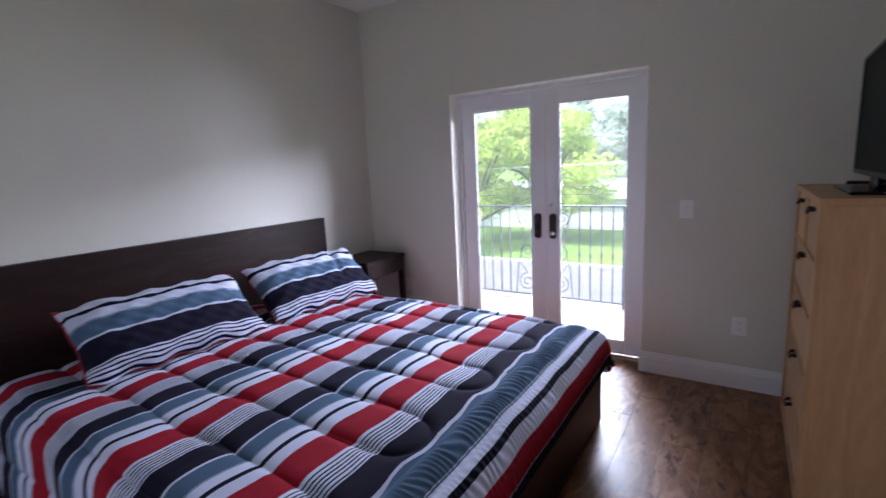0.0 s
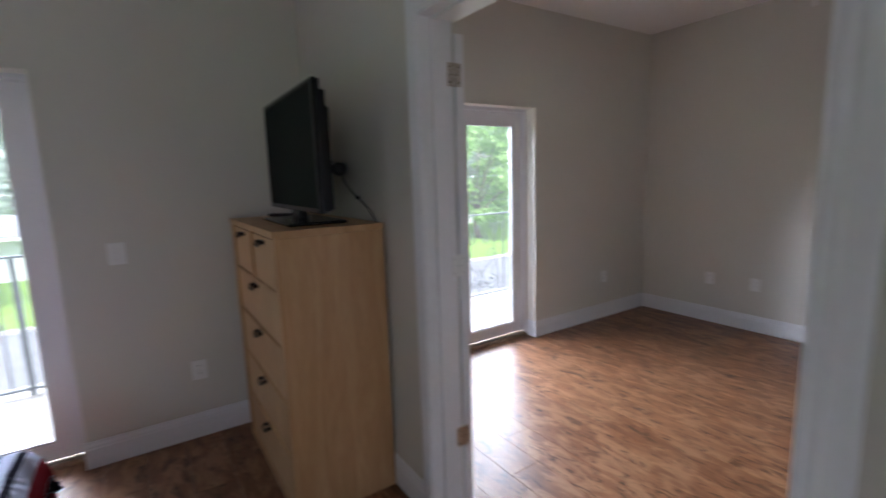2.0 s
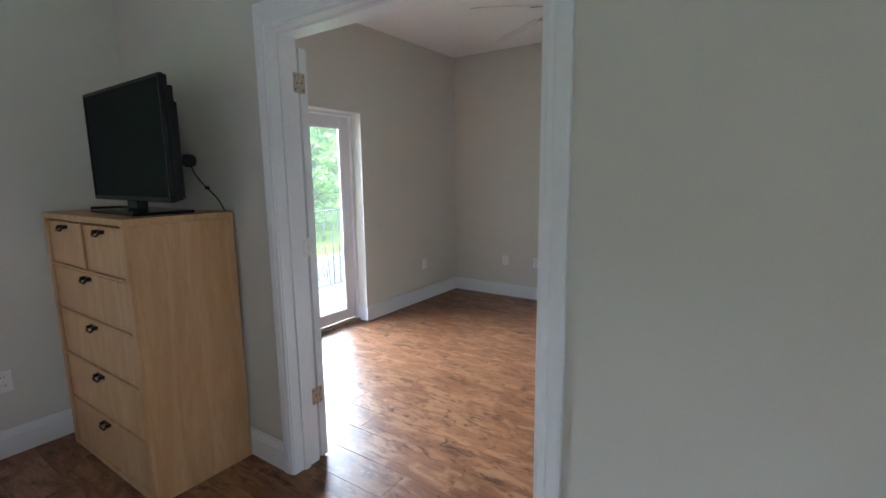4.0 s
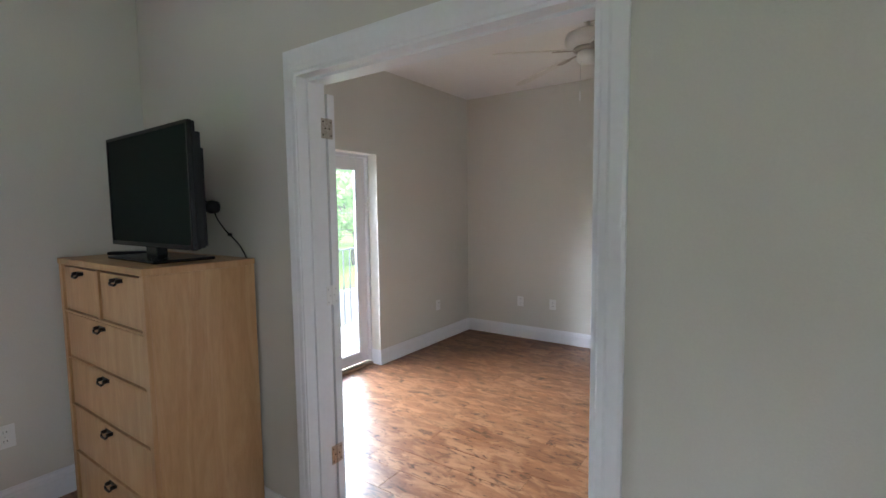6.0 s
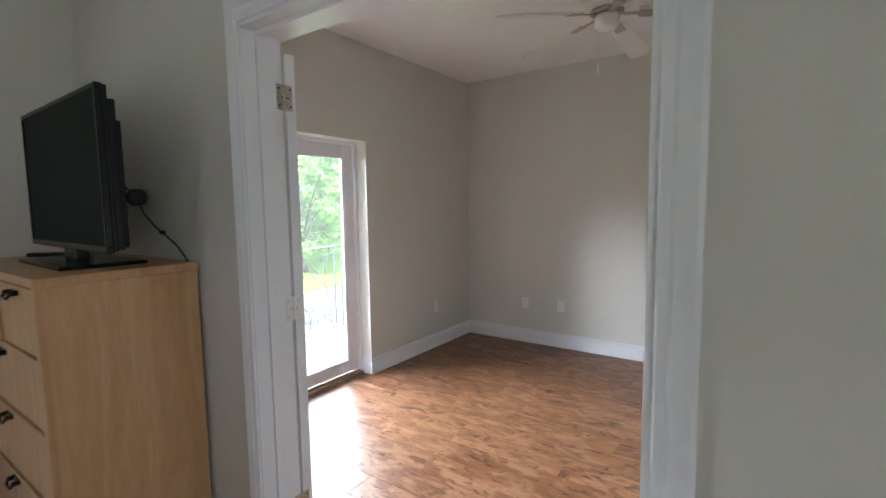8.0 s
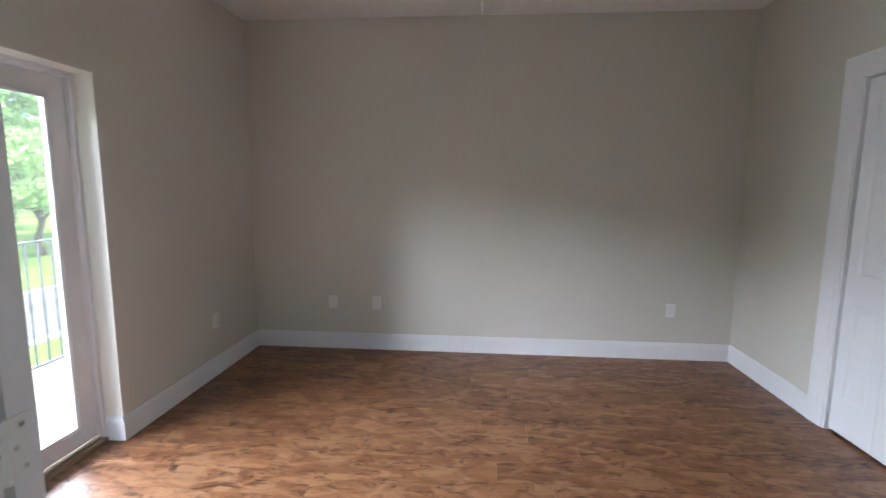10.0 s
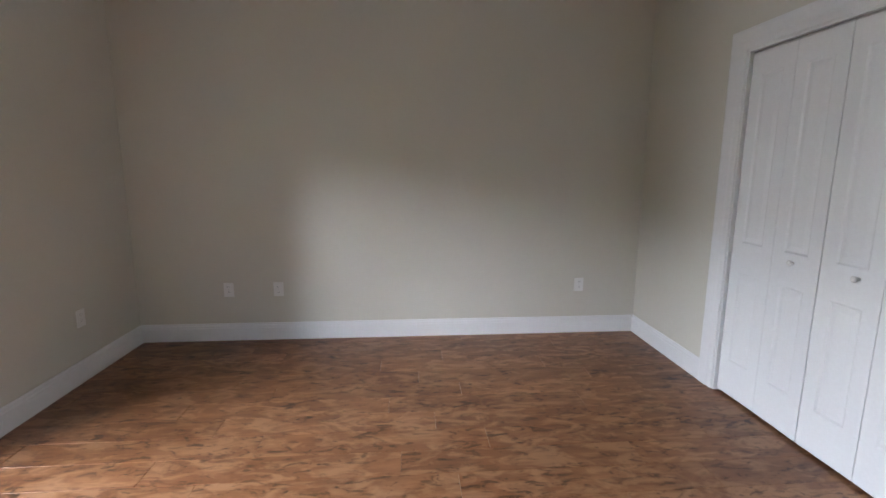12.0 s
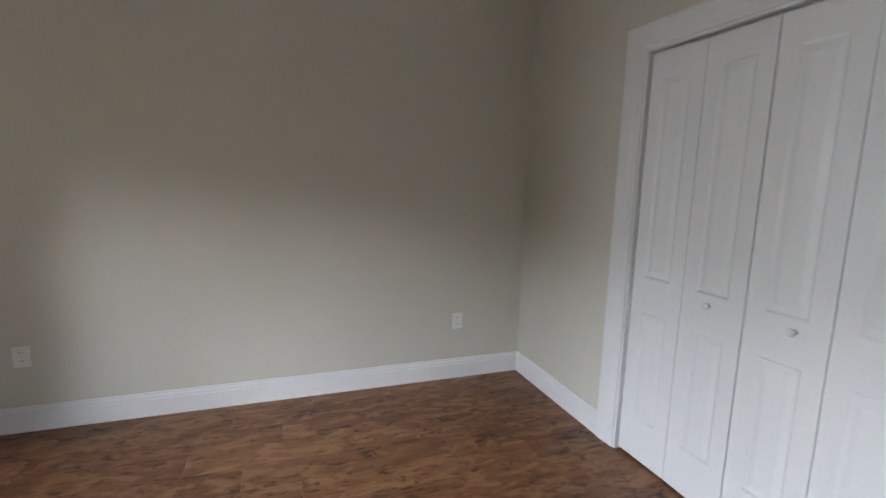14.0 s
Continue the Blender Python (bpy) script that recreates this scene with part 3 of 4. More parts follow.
for x0 in (D1, D2):
    structure("trim_reveal", boxes((x0 + 0.0003, x0 + 0.005, YN + 0.0165, YN + DR - 0.001, 0.148, DH - 0.005), (x0 + DW - 0.005, x0 + DW - 0.0003, YN + 0.0165, YN + DR - 0.001, 0.148, DH - 0.005),
                                   (x0 + 0.0003, x0 + 0.005, YN - 0.002, YN + 0.0165, 0.15, DH - 0.005), (x0 + DW - 0.005, x0 + DW - 0.0003, YN - 0.002, YN + 0.0165, 0.15, DH - 0.005),
                                   (x0 + 0.0003, x0 + DW - 0.0003, YN - 0.002, YN + DR - 0.001, DH - 0.005, DH - 0.0003)), REVEAL, "wall return round the glazed doors, coloured paler for the light on it", "door frame")


def wall_plate(name, at, slots, label):
    """An outlet or switch plate, face towards -y in its own space."""
    p = thing(name, at, label, "outlet" if slots else "light switch")
    plate = part("cover_plate", boxes((-0.040, 0.040, -0.006, 0, -0.059, 0.059), bevel=0.0025, segs=2), PLATE, p)
    if slots:
        for dz in (0.024, -0.024):
            s = part("socket", boxes((-0.017, 0.017, -0.0085, -0.005, dz - 0.015, dz + 0.015), bevel=0.002), PLATE, p)
            part("slot", boxes((-0.008, -0.0055, -0.009, -0.0083, dz - 0.002, dz + 0.007), (0.0055, 0.008, -0.009, -0.0083, dz - 0.002, dz + 0.007)), DARKGAP, s)
        part("screw", lathe([(0.003, -0.006), (0.003, -0.0072), (0.002, -0.0075)], 10, "Y"), STEEL, p)
    else:
        part("toggle", boxes((-0.005, 0.005, -0.02, -0.005, -0.004, 0.012), bevel=0.002), PLATE, p)
        for dz in (0.03, -0.03):
            part("screw", lathe([(0.003, -0.006), (0.003, -0.0072), (0.002, -0.0075)], 10, "Y", (0, 0, dz)), STEEL, p)
    return p


wall_plate("light_switch", pose(-0.272, YN, 1.155), False, "white toggle light switch beside the French doors")
wall_plate("wall_outlet", pose(0.05, YN, 0.415), True, "white double wall outlet above the bedroom baseboard")
wall_plate("wall_outlet", pose(-2.55, YN, 0.44), True, "white double wall outlet beside the nightstand")
wall_plate("wall_outlet", pose(3.81, YN, 0.432), True, "white double wall outlet near the corner")
for yy in (2.63, 2.226, -0.354):
    wall_plate("wall_outlet", pose(XE, yy, 0.437, 0, 0, -90), True, "white double wall outlet on the bare wall")
tagged(wall_plate("light_switch", pose(1.945, YS2, 1.165, 0, 0, 180), False, "white toggle light switch beside the closet"))

# ---- bedroom things ----
def bed():
    b = thing("bed", pose(XW + 0.02, 1.6, 0), "dark espresso wooden platform bed with a tall flat headboard", "bed")
    part("headboard", boxes((0.0, 0.055, -1.12, 1.085, 0.02, 1.132), bevel=0.004, segs=2), ESPRESSO, b, "flat dark veneer headboard")
    L, W0, W1 = 2.335, -1.0, 0.955
    part("side_rail", boxes((0.056, L - 0.031, W0, W0 + 0.03, 0.05, 0.40), bevel=0.004), ESPRESSO, b)
    part("side_rail", boxes((0.056, L - 0.031, W1 - 0.03, W1, 0.05, 0.40), bevel=0.004), ESPRESSO, b)
    part("footboard", boxes((L - 0.03, L, W0, W1, 0.004, 0.40), bevel=0.004), ESPRESSO, b)
    part("slat_base", boxes((0.057, L - 0.032, W0 + 0.031, W1 - 0.031, 0.30, 0.335)), ESPRESSO, b)
    for y in (W0 + 0.05, W1 - 0.11):
        for x in (0.2, L - 0.2):
            part("leg", boxes((x, x + 0.06, y, y + 0.06, 0, 0.3), bevel=0.004), ESPRESSO, b)
    m = thing("mattress", pose(XW + 0.02, 1.6, 0.335), "dark grey mattress on the bed base", "mattress")
    part("mattress_body", boxes((0.06, L - 0.06, W0 + 0.05, W1 - 0.05, 0, 0.2), bevel=0.04, segs=4), MATTRESS, m, smooth=True)


bed()


def smoothstep(a, b, x):
    t = np.clip((x - a) / (b - a), 0, 1)
    return t * t * (3 - 2 * t)


def comforter():
    """A quilted cover: flat on the mattress, rolled over three edges, puffed between its seams."""
    ns, nw = 300, 520
    S = np.linspace(-2.83, -0.42, ns)
    Wv = np.linspace(0.14, 2.80, nw)
    s, w = np.meshgrid(S, Wv, indexing="ij")
    rng = np.random.default_rng(4)

    def fold(a, edge, r):
        """Arc length a beyond edge rolls over a corner of radius r and hangs: (how far out, how far down)."""
        q = np.clip(a - edge, 0, None)
        arc = r * math.pi / 2
        th = np.clip(q / r, 0, math.pi / 2)
        out = np.where(q < arc, r * np.sin(th), r + (q - arc) * 0.10)
        down = np.where(q < arc, r * (1 - np.cos(th)), r + (q - arc) * 0.97)
        return np.where(a < edge, a, edge + out), down

    # round the corners of the cloth
    qx = np.clip(s + 0.655, 0, None) / 0.27
    for edge, sg, over in ((2.455, 1, 0.345), (0.60, -1, 0.46)):
        qy = np.clip(sg * (w - edge), 0, None) / over
        rr = np.maximum(np.hypot(qx, qy), 1.0)
        both = (qx > 0) & (qy > 0)
        s = np.where(both, -0.655 + qx * 0.27 / rr, s)
        w = np.where(both, edge + sg * qy * over / rr, w)
    x, dx = fold(s, -0.705, 0.155)
    yr, dr = fold(w, 2.455, 0.10)
    yl, dl = fold(-w, -0.60, 0.11)
    y = np.where(w > 1.5, yr, -yl)
    dy = np.where(w > 1.5, dr, dl)
    z = 0.592 - np.where((dx > 0) & (dy > 0), np.maximum(dx, dy) + 0.35 * np.minimum(dx, dy), dx + dy)
    # seams across the bands, each second channel closed by a round end near the foot
    ch = 0.236
    c = (w - 0.07) / ch
    k = np.floor(c)
    yy = (c - k - 0.5) * ch
    wob = 0.012 * np.sin(s * 9 + k * 1.7)
    lineg = np.abs(ch / 2 - np.abs(yy + wob))
    rnd = np.abs(np.sqrt(np.clip(s + 0.92, 0, None) ** 2 + yy ** 2) - ch / 2 * 0.96)
    even = (k % 2 == 0)
    out_rnd = np.abs(np.hypot(np.clip(s + 0.92, 0, None), ch - np.abs(yy)) - ch / 2 * 0.96)
    g = np.where(s < -0.92, lineg, np.where(even, rnd, out_rnd))
    g = np.minimum(g, np.abs(s + 0.775) * 1.0)
    g = np.minimum(g, np.abs(s + 0.655) * 1.0)
    for cross in (-2.46, -2.19, -1.92, -1.64, -1.37, -1.10):
        off = 0.03 * np.sin(k * 2.4 + cross * 5)
        g = np.minimum(g, np.abs(s - cross - off) + 0.034)
    puff = 0.019 * (1 - np.exp(-(g / 0.024) ** 1.0)) - 0.006
    border = smoothstep(-0.775, -0.76, s)
    gather = 0.0038 * np.sin(w * 210 + 4 * np.sin(w * 13) + 3 * np.sin(w * 31 + s * 20)) * np.sin((s + 0.775) / 0.13 * math.pi) * border
    low = np.zeros_like(s)
    for _ in range(26):
        fx, fy, ph, am = rng.uniform(-16, 16), rng.uniform(-16, 16), rng.uniform(0, 6.3), rng.uniform(0.0004, 0.0013)
        low += am * np.sin(fx * s + fy * w + ph)
    sag = 0.012 * np.sin((s + 2.8) * 1.4) + 0.006 * np.cos((w - 1.55) * 3)
    up = np.clip(1 - (dx + dy) / 0.1, 0.12, 1)
    z = z + (puff + gather + low) * up + sag * up
    side = 1 - up
    x = x + side * (dx > 0.02) * (puff * 0.7 + 0.002 * np.sin(w * 7 + 1.5 * np.sin(w * 5)) + gather * 0.5)
    y = y + side * (dy > 0.02) * np.where(w > 1.5, 1, -1) * (puff * 0.8 + 0.014 * np.sin(s * 15 + 2 * np.sin(s * 4)))
    # the hem is uneven
    z = np.maximum(z + 0.006 * np.sin(w * 4.2) * smoothstep(-0.45, -0.3, s), 0.07)
    # band coordinate: stretched over the bordered foot
    u = s + 1.135 + 4 * PERIOD
    bands = np.interp(s, (-0.788, -0.668, -0.618, -0.592, -0.545, -0.468, -0.462, -0.42), (0.347, 0.420, 0.470, 0.491, 0.545, 0.640, 0.790, 0.850))
    u = np.where(s > -0.788, bands + 4 * PERIOD, u)
    u = u + (0.006 * np.sin(w * 11 + np.floor(c) * 0.9) + 0.004 * np.sin(w * 27 + s * 8)) * (1 - 0.75 * smoothstep(-0.8, -0.68, s))
    cut = int(np.searchsorted(S, -0.772))

    def sheet(name, i0, i1, parent=None):
        xs, ys, zs, us, ws = (q[i0:i1] for q in (x, y, z, u, w))
        verts = np.stack([xs, ys, zs], -1).reshape(-1, 3)
        i, j = np.meshgrid(np.arange(i1 - i0 - 1), np.arange(nw - 1), indexing="ij")
        a = (i * nw + j).ravel()
        faces = np.stack([a, a + nw, a + nw + 1, a + 1], -1)
        me = bpy.data.meshes.new(name)
        me.from_pydata(verts.tolist(), [], faces.tolist())
        uvl = me.uv_layers.new(name="UVMap")
        idx = np.empty(len(me.loops), dtype=np.int32)
        me.loops.foreach_get("vertex_index", idx)
        uvl.data.foreach_set("uv", np.stack([us.ravel()[idx], ws.ravel()[idx]], -1).astype(np.float32).ravel())
        me.polygons.foreach_set("use_smooth", [True] * len(me.polygons))
        me.materials.append(COTTON)
        ob = new(name, me)
        ob.parent = parent
        so = ob.modifiers.new("thickness", "SOLIDIFY")
        so.thickness, so.offset = 0.02, -1
        return ob

    ob = tagged(sheet("comforter", 0, cut + 1), "quilted comforter with red, navy, blue and white stripes", "comforter")
    tagged(sheet("border", cut, ns, ob), "gathered blue border with a red hem")


comforter()


def pillow(at, wide, high, seed, label):
    """A plump sham: x across, y up its face; the bands run along its width."""
    n, m_ = 56, 40
    verts, uvs, faces, tint = [], [], [], []
    U, V = np.linspace(-1, 1, n), np.linspace(-1, 1, m_)
    for sgn in (1, -1):
        grow = 1.0 if sgn > 0 else 1.016
        for a in U:
            for b in V:
                px = a * wide / 2 * (1 - 0.05 * (1 - abs(b)) * abs(a) ** 3) * grow
                py = b * high / 2 * (1 - 0.08 * (1 - abs(a)) * abs(b) ** 3) * grow
                dome = max(0.0, (1 - abs(a) ** 3.2)) ** 0.5 * max(0.0, (1 - abs(b) ** 2.8)) ** 0.5
                crease = math.exp(-((a - 0.42 - 0.1 * b) / 0.05) ** 2) * (0.5 + 0.5 * b) if seed == 8 else 0.0
                wr = 0.011 * math.sin(a * 9 + b * 5 + seed) * (1 - dome) + 0.004 * math.sin(a * 17 - b * 11 + seed * 2) + 0.003 * math.sin(a * 31 + b * 19) - 0.026 * crease
                edge = 0.008 * math.sin(a * 13 + seed) * abs(b) ** 6 + 0.008 * math.sin(b * 9 + seed) * abs(a) ** 6
                thick = 0.10 if sgn > 0 else 0.055
                verts.append((px, py + edge, sgn * (thick * dome + wr * (0.3 + dome)) + edge - (0.006 if sgn < 0 else 0.0)))
                uvs.append((0.172 + (b + 1) / 2 * 0.385 + 0.004 * math.sin(a * 6 + seed), a))
    for k in range(2):
        o = k * n * m_
        for i in range(n - 1):
            for j in range(m_ - 1):
                q = (o + i * m_ + j, o + (i + 1) * m_ + j, o + (i + 1) * m_ + j + 1, o + i * m_ + j + 1)
                faces.append(q if k == 0 else q[::-1])
                tint.append(k)
    # the red flange between the two faces
    rim = [i * m_ for i in range(n)] + [(n - 1) * m_ + j for j in range(1, m_)] + [i * m_ + m_ - 1 for i in range(n - 2, -1, -1)] + [j for j in range(m_ - 2, 0, -1)]
    for p, q in zip(rim, rim[1:] + rim[:1]):
        faces.append((q, p, p + n * m_, q + n * m_))
        tint.append(1)
    me = bpy.data.meshes.new("pillow")
    me.from_pydata(verts, [], faces)
    uvl = me.uv_layers.new(name="UVMap")
    for lp in me.loops:
        uvl.data[lp.index].uv = uvs[lp.vertex_index]
    me.polygons.foreach_set("use_smooth", [True] * len(me.polygons))
    me.materials.append(COTTON)
    me.materials.append(REDCLOTH)
    me.polygons.foreach_set("material_index", tint)
    ob = new("pillow", me)
    ob.matrix_basis = at
    return tagged(ob, label, "pillow", "pillows on the bed")


def lean(cx, cy, cz, tilt, turn):
    # local x runs along the headboard, local y up the slope, local z out towards the foot
    base = Matrix(((0, -1, 0, 0), (1, 0, 0, 0), (0, 0, 1, 0), (0, 0, 0, 1)))
    return Matrix.Translation((cx, cy, cz)) @ Matrix.Rotation(radians(turn), 4, "Z") @ base @ Matrix.Rotation(radians(tilt), 4, "X")


pillow(lean(-2.465, 1.185, 0.765, 40, -4), 0.87, 0.455, 3, "plump striped pillow sham with red edges on the comforter")
pillow(lean(-2.435, 2.135, 0.765, 40, -5), 0.86, 0.455, 8, "plump striped pillow sham with a creased middle")


def nightstand():
    t = thing("nightstand", pose(XW + 0.02, 2.76, 0), "small dark wooden nightstand with one drawer", "nightstand")
    D, W = 0.42, 0.50
    part("tabletop", boxes((0, D, 0, W, 0.73, 0.755), bevel=0.003), ESPRESSO, t)
    part("side_panel", boxes((0.01, D - 0.012, 0.012, 0.03, 0.60, 0.73)), ESPRESSO, t)
    part("side_panel", boxes((0.01, D - 0.012, W - 0.03, W - 0.012, 0.60, 0.73)), ESPRESSO, t)
    dr = part("drawer", boxes((D - 0.03, D - 0.008, 0.05, W - 0.05, 0.605, 0.725), bevel=0.002), ESPRESSO, t)
    part("knob", lathe([(0.006, D - 0.008), (0.006, D + 0.004), (0.012, D + 0.01), (0.009, D + 0.016)], 14, "X", (0, W / 2, 0.665)), BRONZE, dr)
    for x in (0.006, D - 0.05):
        for y in (0.006, W - 0.05):
            part("leg", boxes((x, x + 0.044, y, y + 0.044, 0, 0.73), bevel=0.003), ESPRESSO, t)
    part("shelf", boxes((0.02, D - 0.02, 0.02, W - 0.02, 0.20, 0.22), bevel=0.002), ESPRESSO, t)


nightstand()


def dresser():
    d = thing("dresser", pose(0.281, 2.255, 0), "tall pale oak dresser with six drawers and bronze pulls", "dresser")
    D, W, H = 0.486, 0.955, 1.31
    fr = 0.02
    part("side_panel", boxes((fr, D, 0, 0.022, 0.0, H - 0.03), bevel=0.002), OAK, d)
    part("side_panel", boxes((fr, D, W - 0.022, W, 0.0, H - 0.03), bevel=0.002), OAK, d)
    part("back_panel", boxes((D - 0.01, D, 0.022, W - 0.022, 0.02, H - 0.03)), OAK, d)
    part("base_panel", boxes((fr, D - 0.01, 0.022, W - 0.022, 0.0, 0.022)), OAK, d)
    part("top", boxes((-0.004, D + 0.002, -0.004, W + 0.004, H - 0.03, H), bevel=0.004, segs=2), OAK, d)
    # near-black sheet gives the drawer gaps their shade by colour
    part("gap_shade", boxes((0.06, 0.07, 0.024, W - 0.024, 0.03, H - 0.032)), DARKGAP, d, "added dark sheet as shade behind the drawers")
    rows = [(1.050, 1.272), (0.806, 1.034), (0.555, 0.792), (0.300, 0.540), (0.035, 0.285)]
    part("front_frame", boxes((0.0, fr, 0, 0.035, 0, H - 0.03), (0.0, fr, W - 0.035, W, 0, H - 0.03),
                              *[(0.002, fr, 0.035, W - 0.035, a[1] + 0.003, b[0] - 0.003) for a, b in zip(rows[1:], rows)],
                              (0.002, fr, 0.035, W - 0.035, 0.004, 0.031), (0.002, fr, W / 2 - 0.012, W / 2 + 0.012, 1.05, 1.275), bevel=0.0015), OAK, d)

    def pull(parent, y, z):
        bm = boxes((0.005, 0.0105, y - 0.040, y + 0.040, z - 0.004, z + 0.014), bevel=0.002)
        p = part("drawer_pull", bm, BRONZE, parent, "dark bronze bail pull")
        for s in (-1, 1):
            part("post", lathe([(0.009, 0.006), (0.009, -0.010), (0.006, -0.015)], 12, "X", (0, y + s * 0.030, z + 0.004)), BRONZE, p, smooth=True)
        part("bail", tube([(-0.008, y - 0.030, z + 0.004), (-0.015, y - 0.031, z - 0.006), (-0.017, y - 0.022, z - 0.012), (-0.017, y + 0.022, z - 0.012), (-0.015, y + 0.031, z - 0.006), (-0.008, y + 0.030, z + 0.004)], 0.005, 8), BRONZE, p, smooth=True)

    def drawer(y0, y1, z0, z1, py):
        dr = part("drawer", boxes((0.010, 0.05, y0 + 0.003, y1 - 0.003, z0 + 0.002, z1 - 0.004), bevel=0.003, segs=2), OAK, d)
        pull(dr, py, z1 - 0.032)

    drawer(0.038, W / 2 - 0.015, *rows[0], W * 0.27)
    drawer(W / 2 + 0.015, W - 0.038, *rows[0], W * 0.73)
    for z0, z1 in rows[1:]:
        drawer(0.038, W - 0.038, z0, z1, W * 0.5)


dresser()


def television():
    t = thing("television", pose(0.486, 2.655, 1.31, 0, 0, -1.6), "black flat-screen television on a glossy pedestal stand", "television")
    w, z0, z1 = 0.885, 0.06, 0.605
    part("bezel", boxes((-0.012, 0.010, -w / 2, w / 2, z0, z0 + 0.022), (-0.012, 0.010, -w / 2, w / 2, z1 - 0.016, z1), (-0.012, 0.010, -w / 2, -w / 2 + 0.016, z0 + 0.022, z1 - 0.016),
                        (-0.012, 0.010, w / 2 - 0.016, w / 2, z0 + 0.022, z1 - 0.016), bevel=0.003), GLOSSBLACK, t)
    part("screen", boxes((-0.007, 0.009, -w / 2 + 0.016, w / 2 - 0.016, z0 + 0.022, z1 - 0.016)), SCREEN, t, "dark switched-off screen")
    bk = boxes((0.010, 0.024, -w / 2 + 0.002, w / 2 - 0.002, z0 + 0.003, z1 - 0.003), (0.022, 0.046, -w / 2 + 0.006, w / 2 - 0.006, z0 + 0.008, z1 - 0.045),
               (0.044, 0.062, -w / 2 + 0.018, w / 2 - 0.018, z0 + 0.015, z1 - 0.11), bevel=0.006, segs=2)
    part("back_shell", bk, BLACKPL, t)
    part("neck", boxes((0.0, 0.05, -0.06, 0.06, 0.012, 0.12), bevel=0.008, segs=2), GLOSSBLACK, t)
    part("stand_base", boxes((-0.10, 0.17, -0.27, 0.25, 0.0, 0.014), bevel=0.006, segs=3), GLOSSBLACK, t, "glossy black base plate")
    rm = thing("remote_control", pose(0.545, 3.06, 1.31, 0, 0, 38), "slim black remote control on the dresser", "remote control")
    part("remote_body", boxes((-0.022, 0.022, -0.1, 0.1, 0, 0.018), bevel=0.006, segs=2), BLACKPL, rm)
    for i in range(5):
        for j in (-0.01, 0.0, 0.01):
            part("button", lathe([(0.003, 0.018), (0.003, 0.0195), (0.002, 0.02)], 8, "Z", (j, -0.07 + i * 0.018, 0)), DARKGAP, rm)
    cb = thing("power_adapter", pose(0.745, 2.285, 1.31), "thin black power cord with a round plug behind the television", "power adapter")
    part("plug", lathe([(0.012, 0.030), (0.026, 0.022), (0.029, 0.006), (0.029, -0.012), (0.020, -0.026), (0.008, -0.034)], 20, "X", (-0.171, -0.034, 0.244)), BLACKPL, cb, smooth=True)
    part("cord", tube([(-0.215, 0.06, 0.300), (-0.205, 0.03, 0.292), (-0.190, -0.01, 0.275), (-0.178, -0.03, 0.255)], 0.0035, 6), BLACKPL, cb, smooth=True)
    part("cord", tube([(-0.165, -0.034, 0.225), (-0.150, -0.036, 0.185), (-0.118, -0.035, 0.140), (-0.085, -0.03, 0.108), (-0.045, -0.02, 0.070), (-0.012, -0.006, 0.025), (0.0, 0.0, 0.0035), (0.02, 0.03, 0.0035)], 0.003, 6), BLACKPL, cb, smooth=True)
    part("cord_clip", boxes((-0.105, -0.085, -0.037, -0.026, 0.112, 0.126), bevel=0.003), BLACKPL, cb)


television()


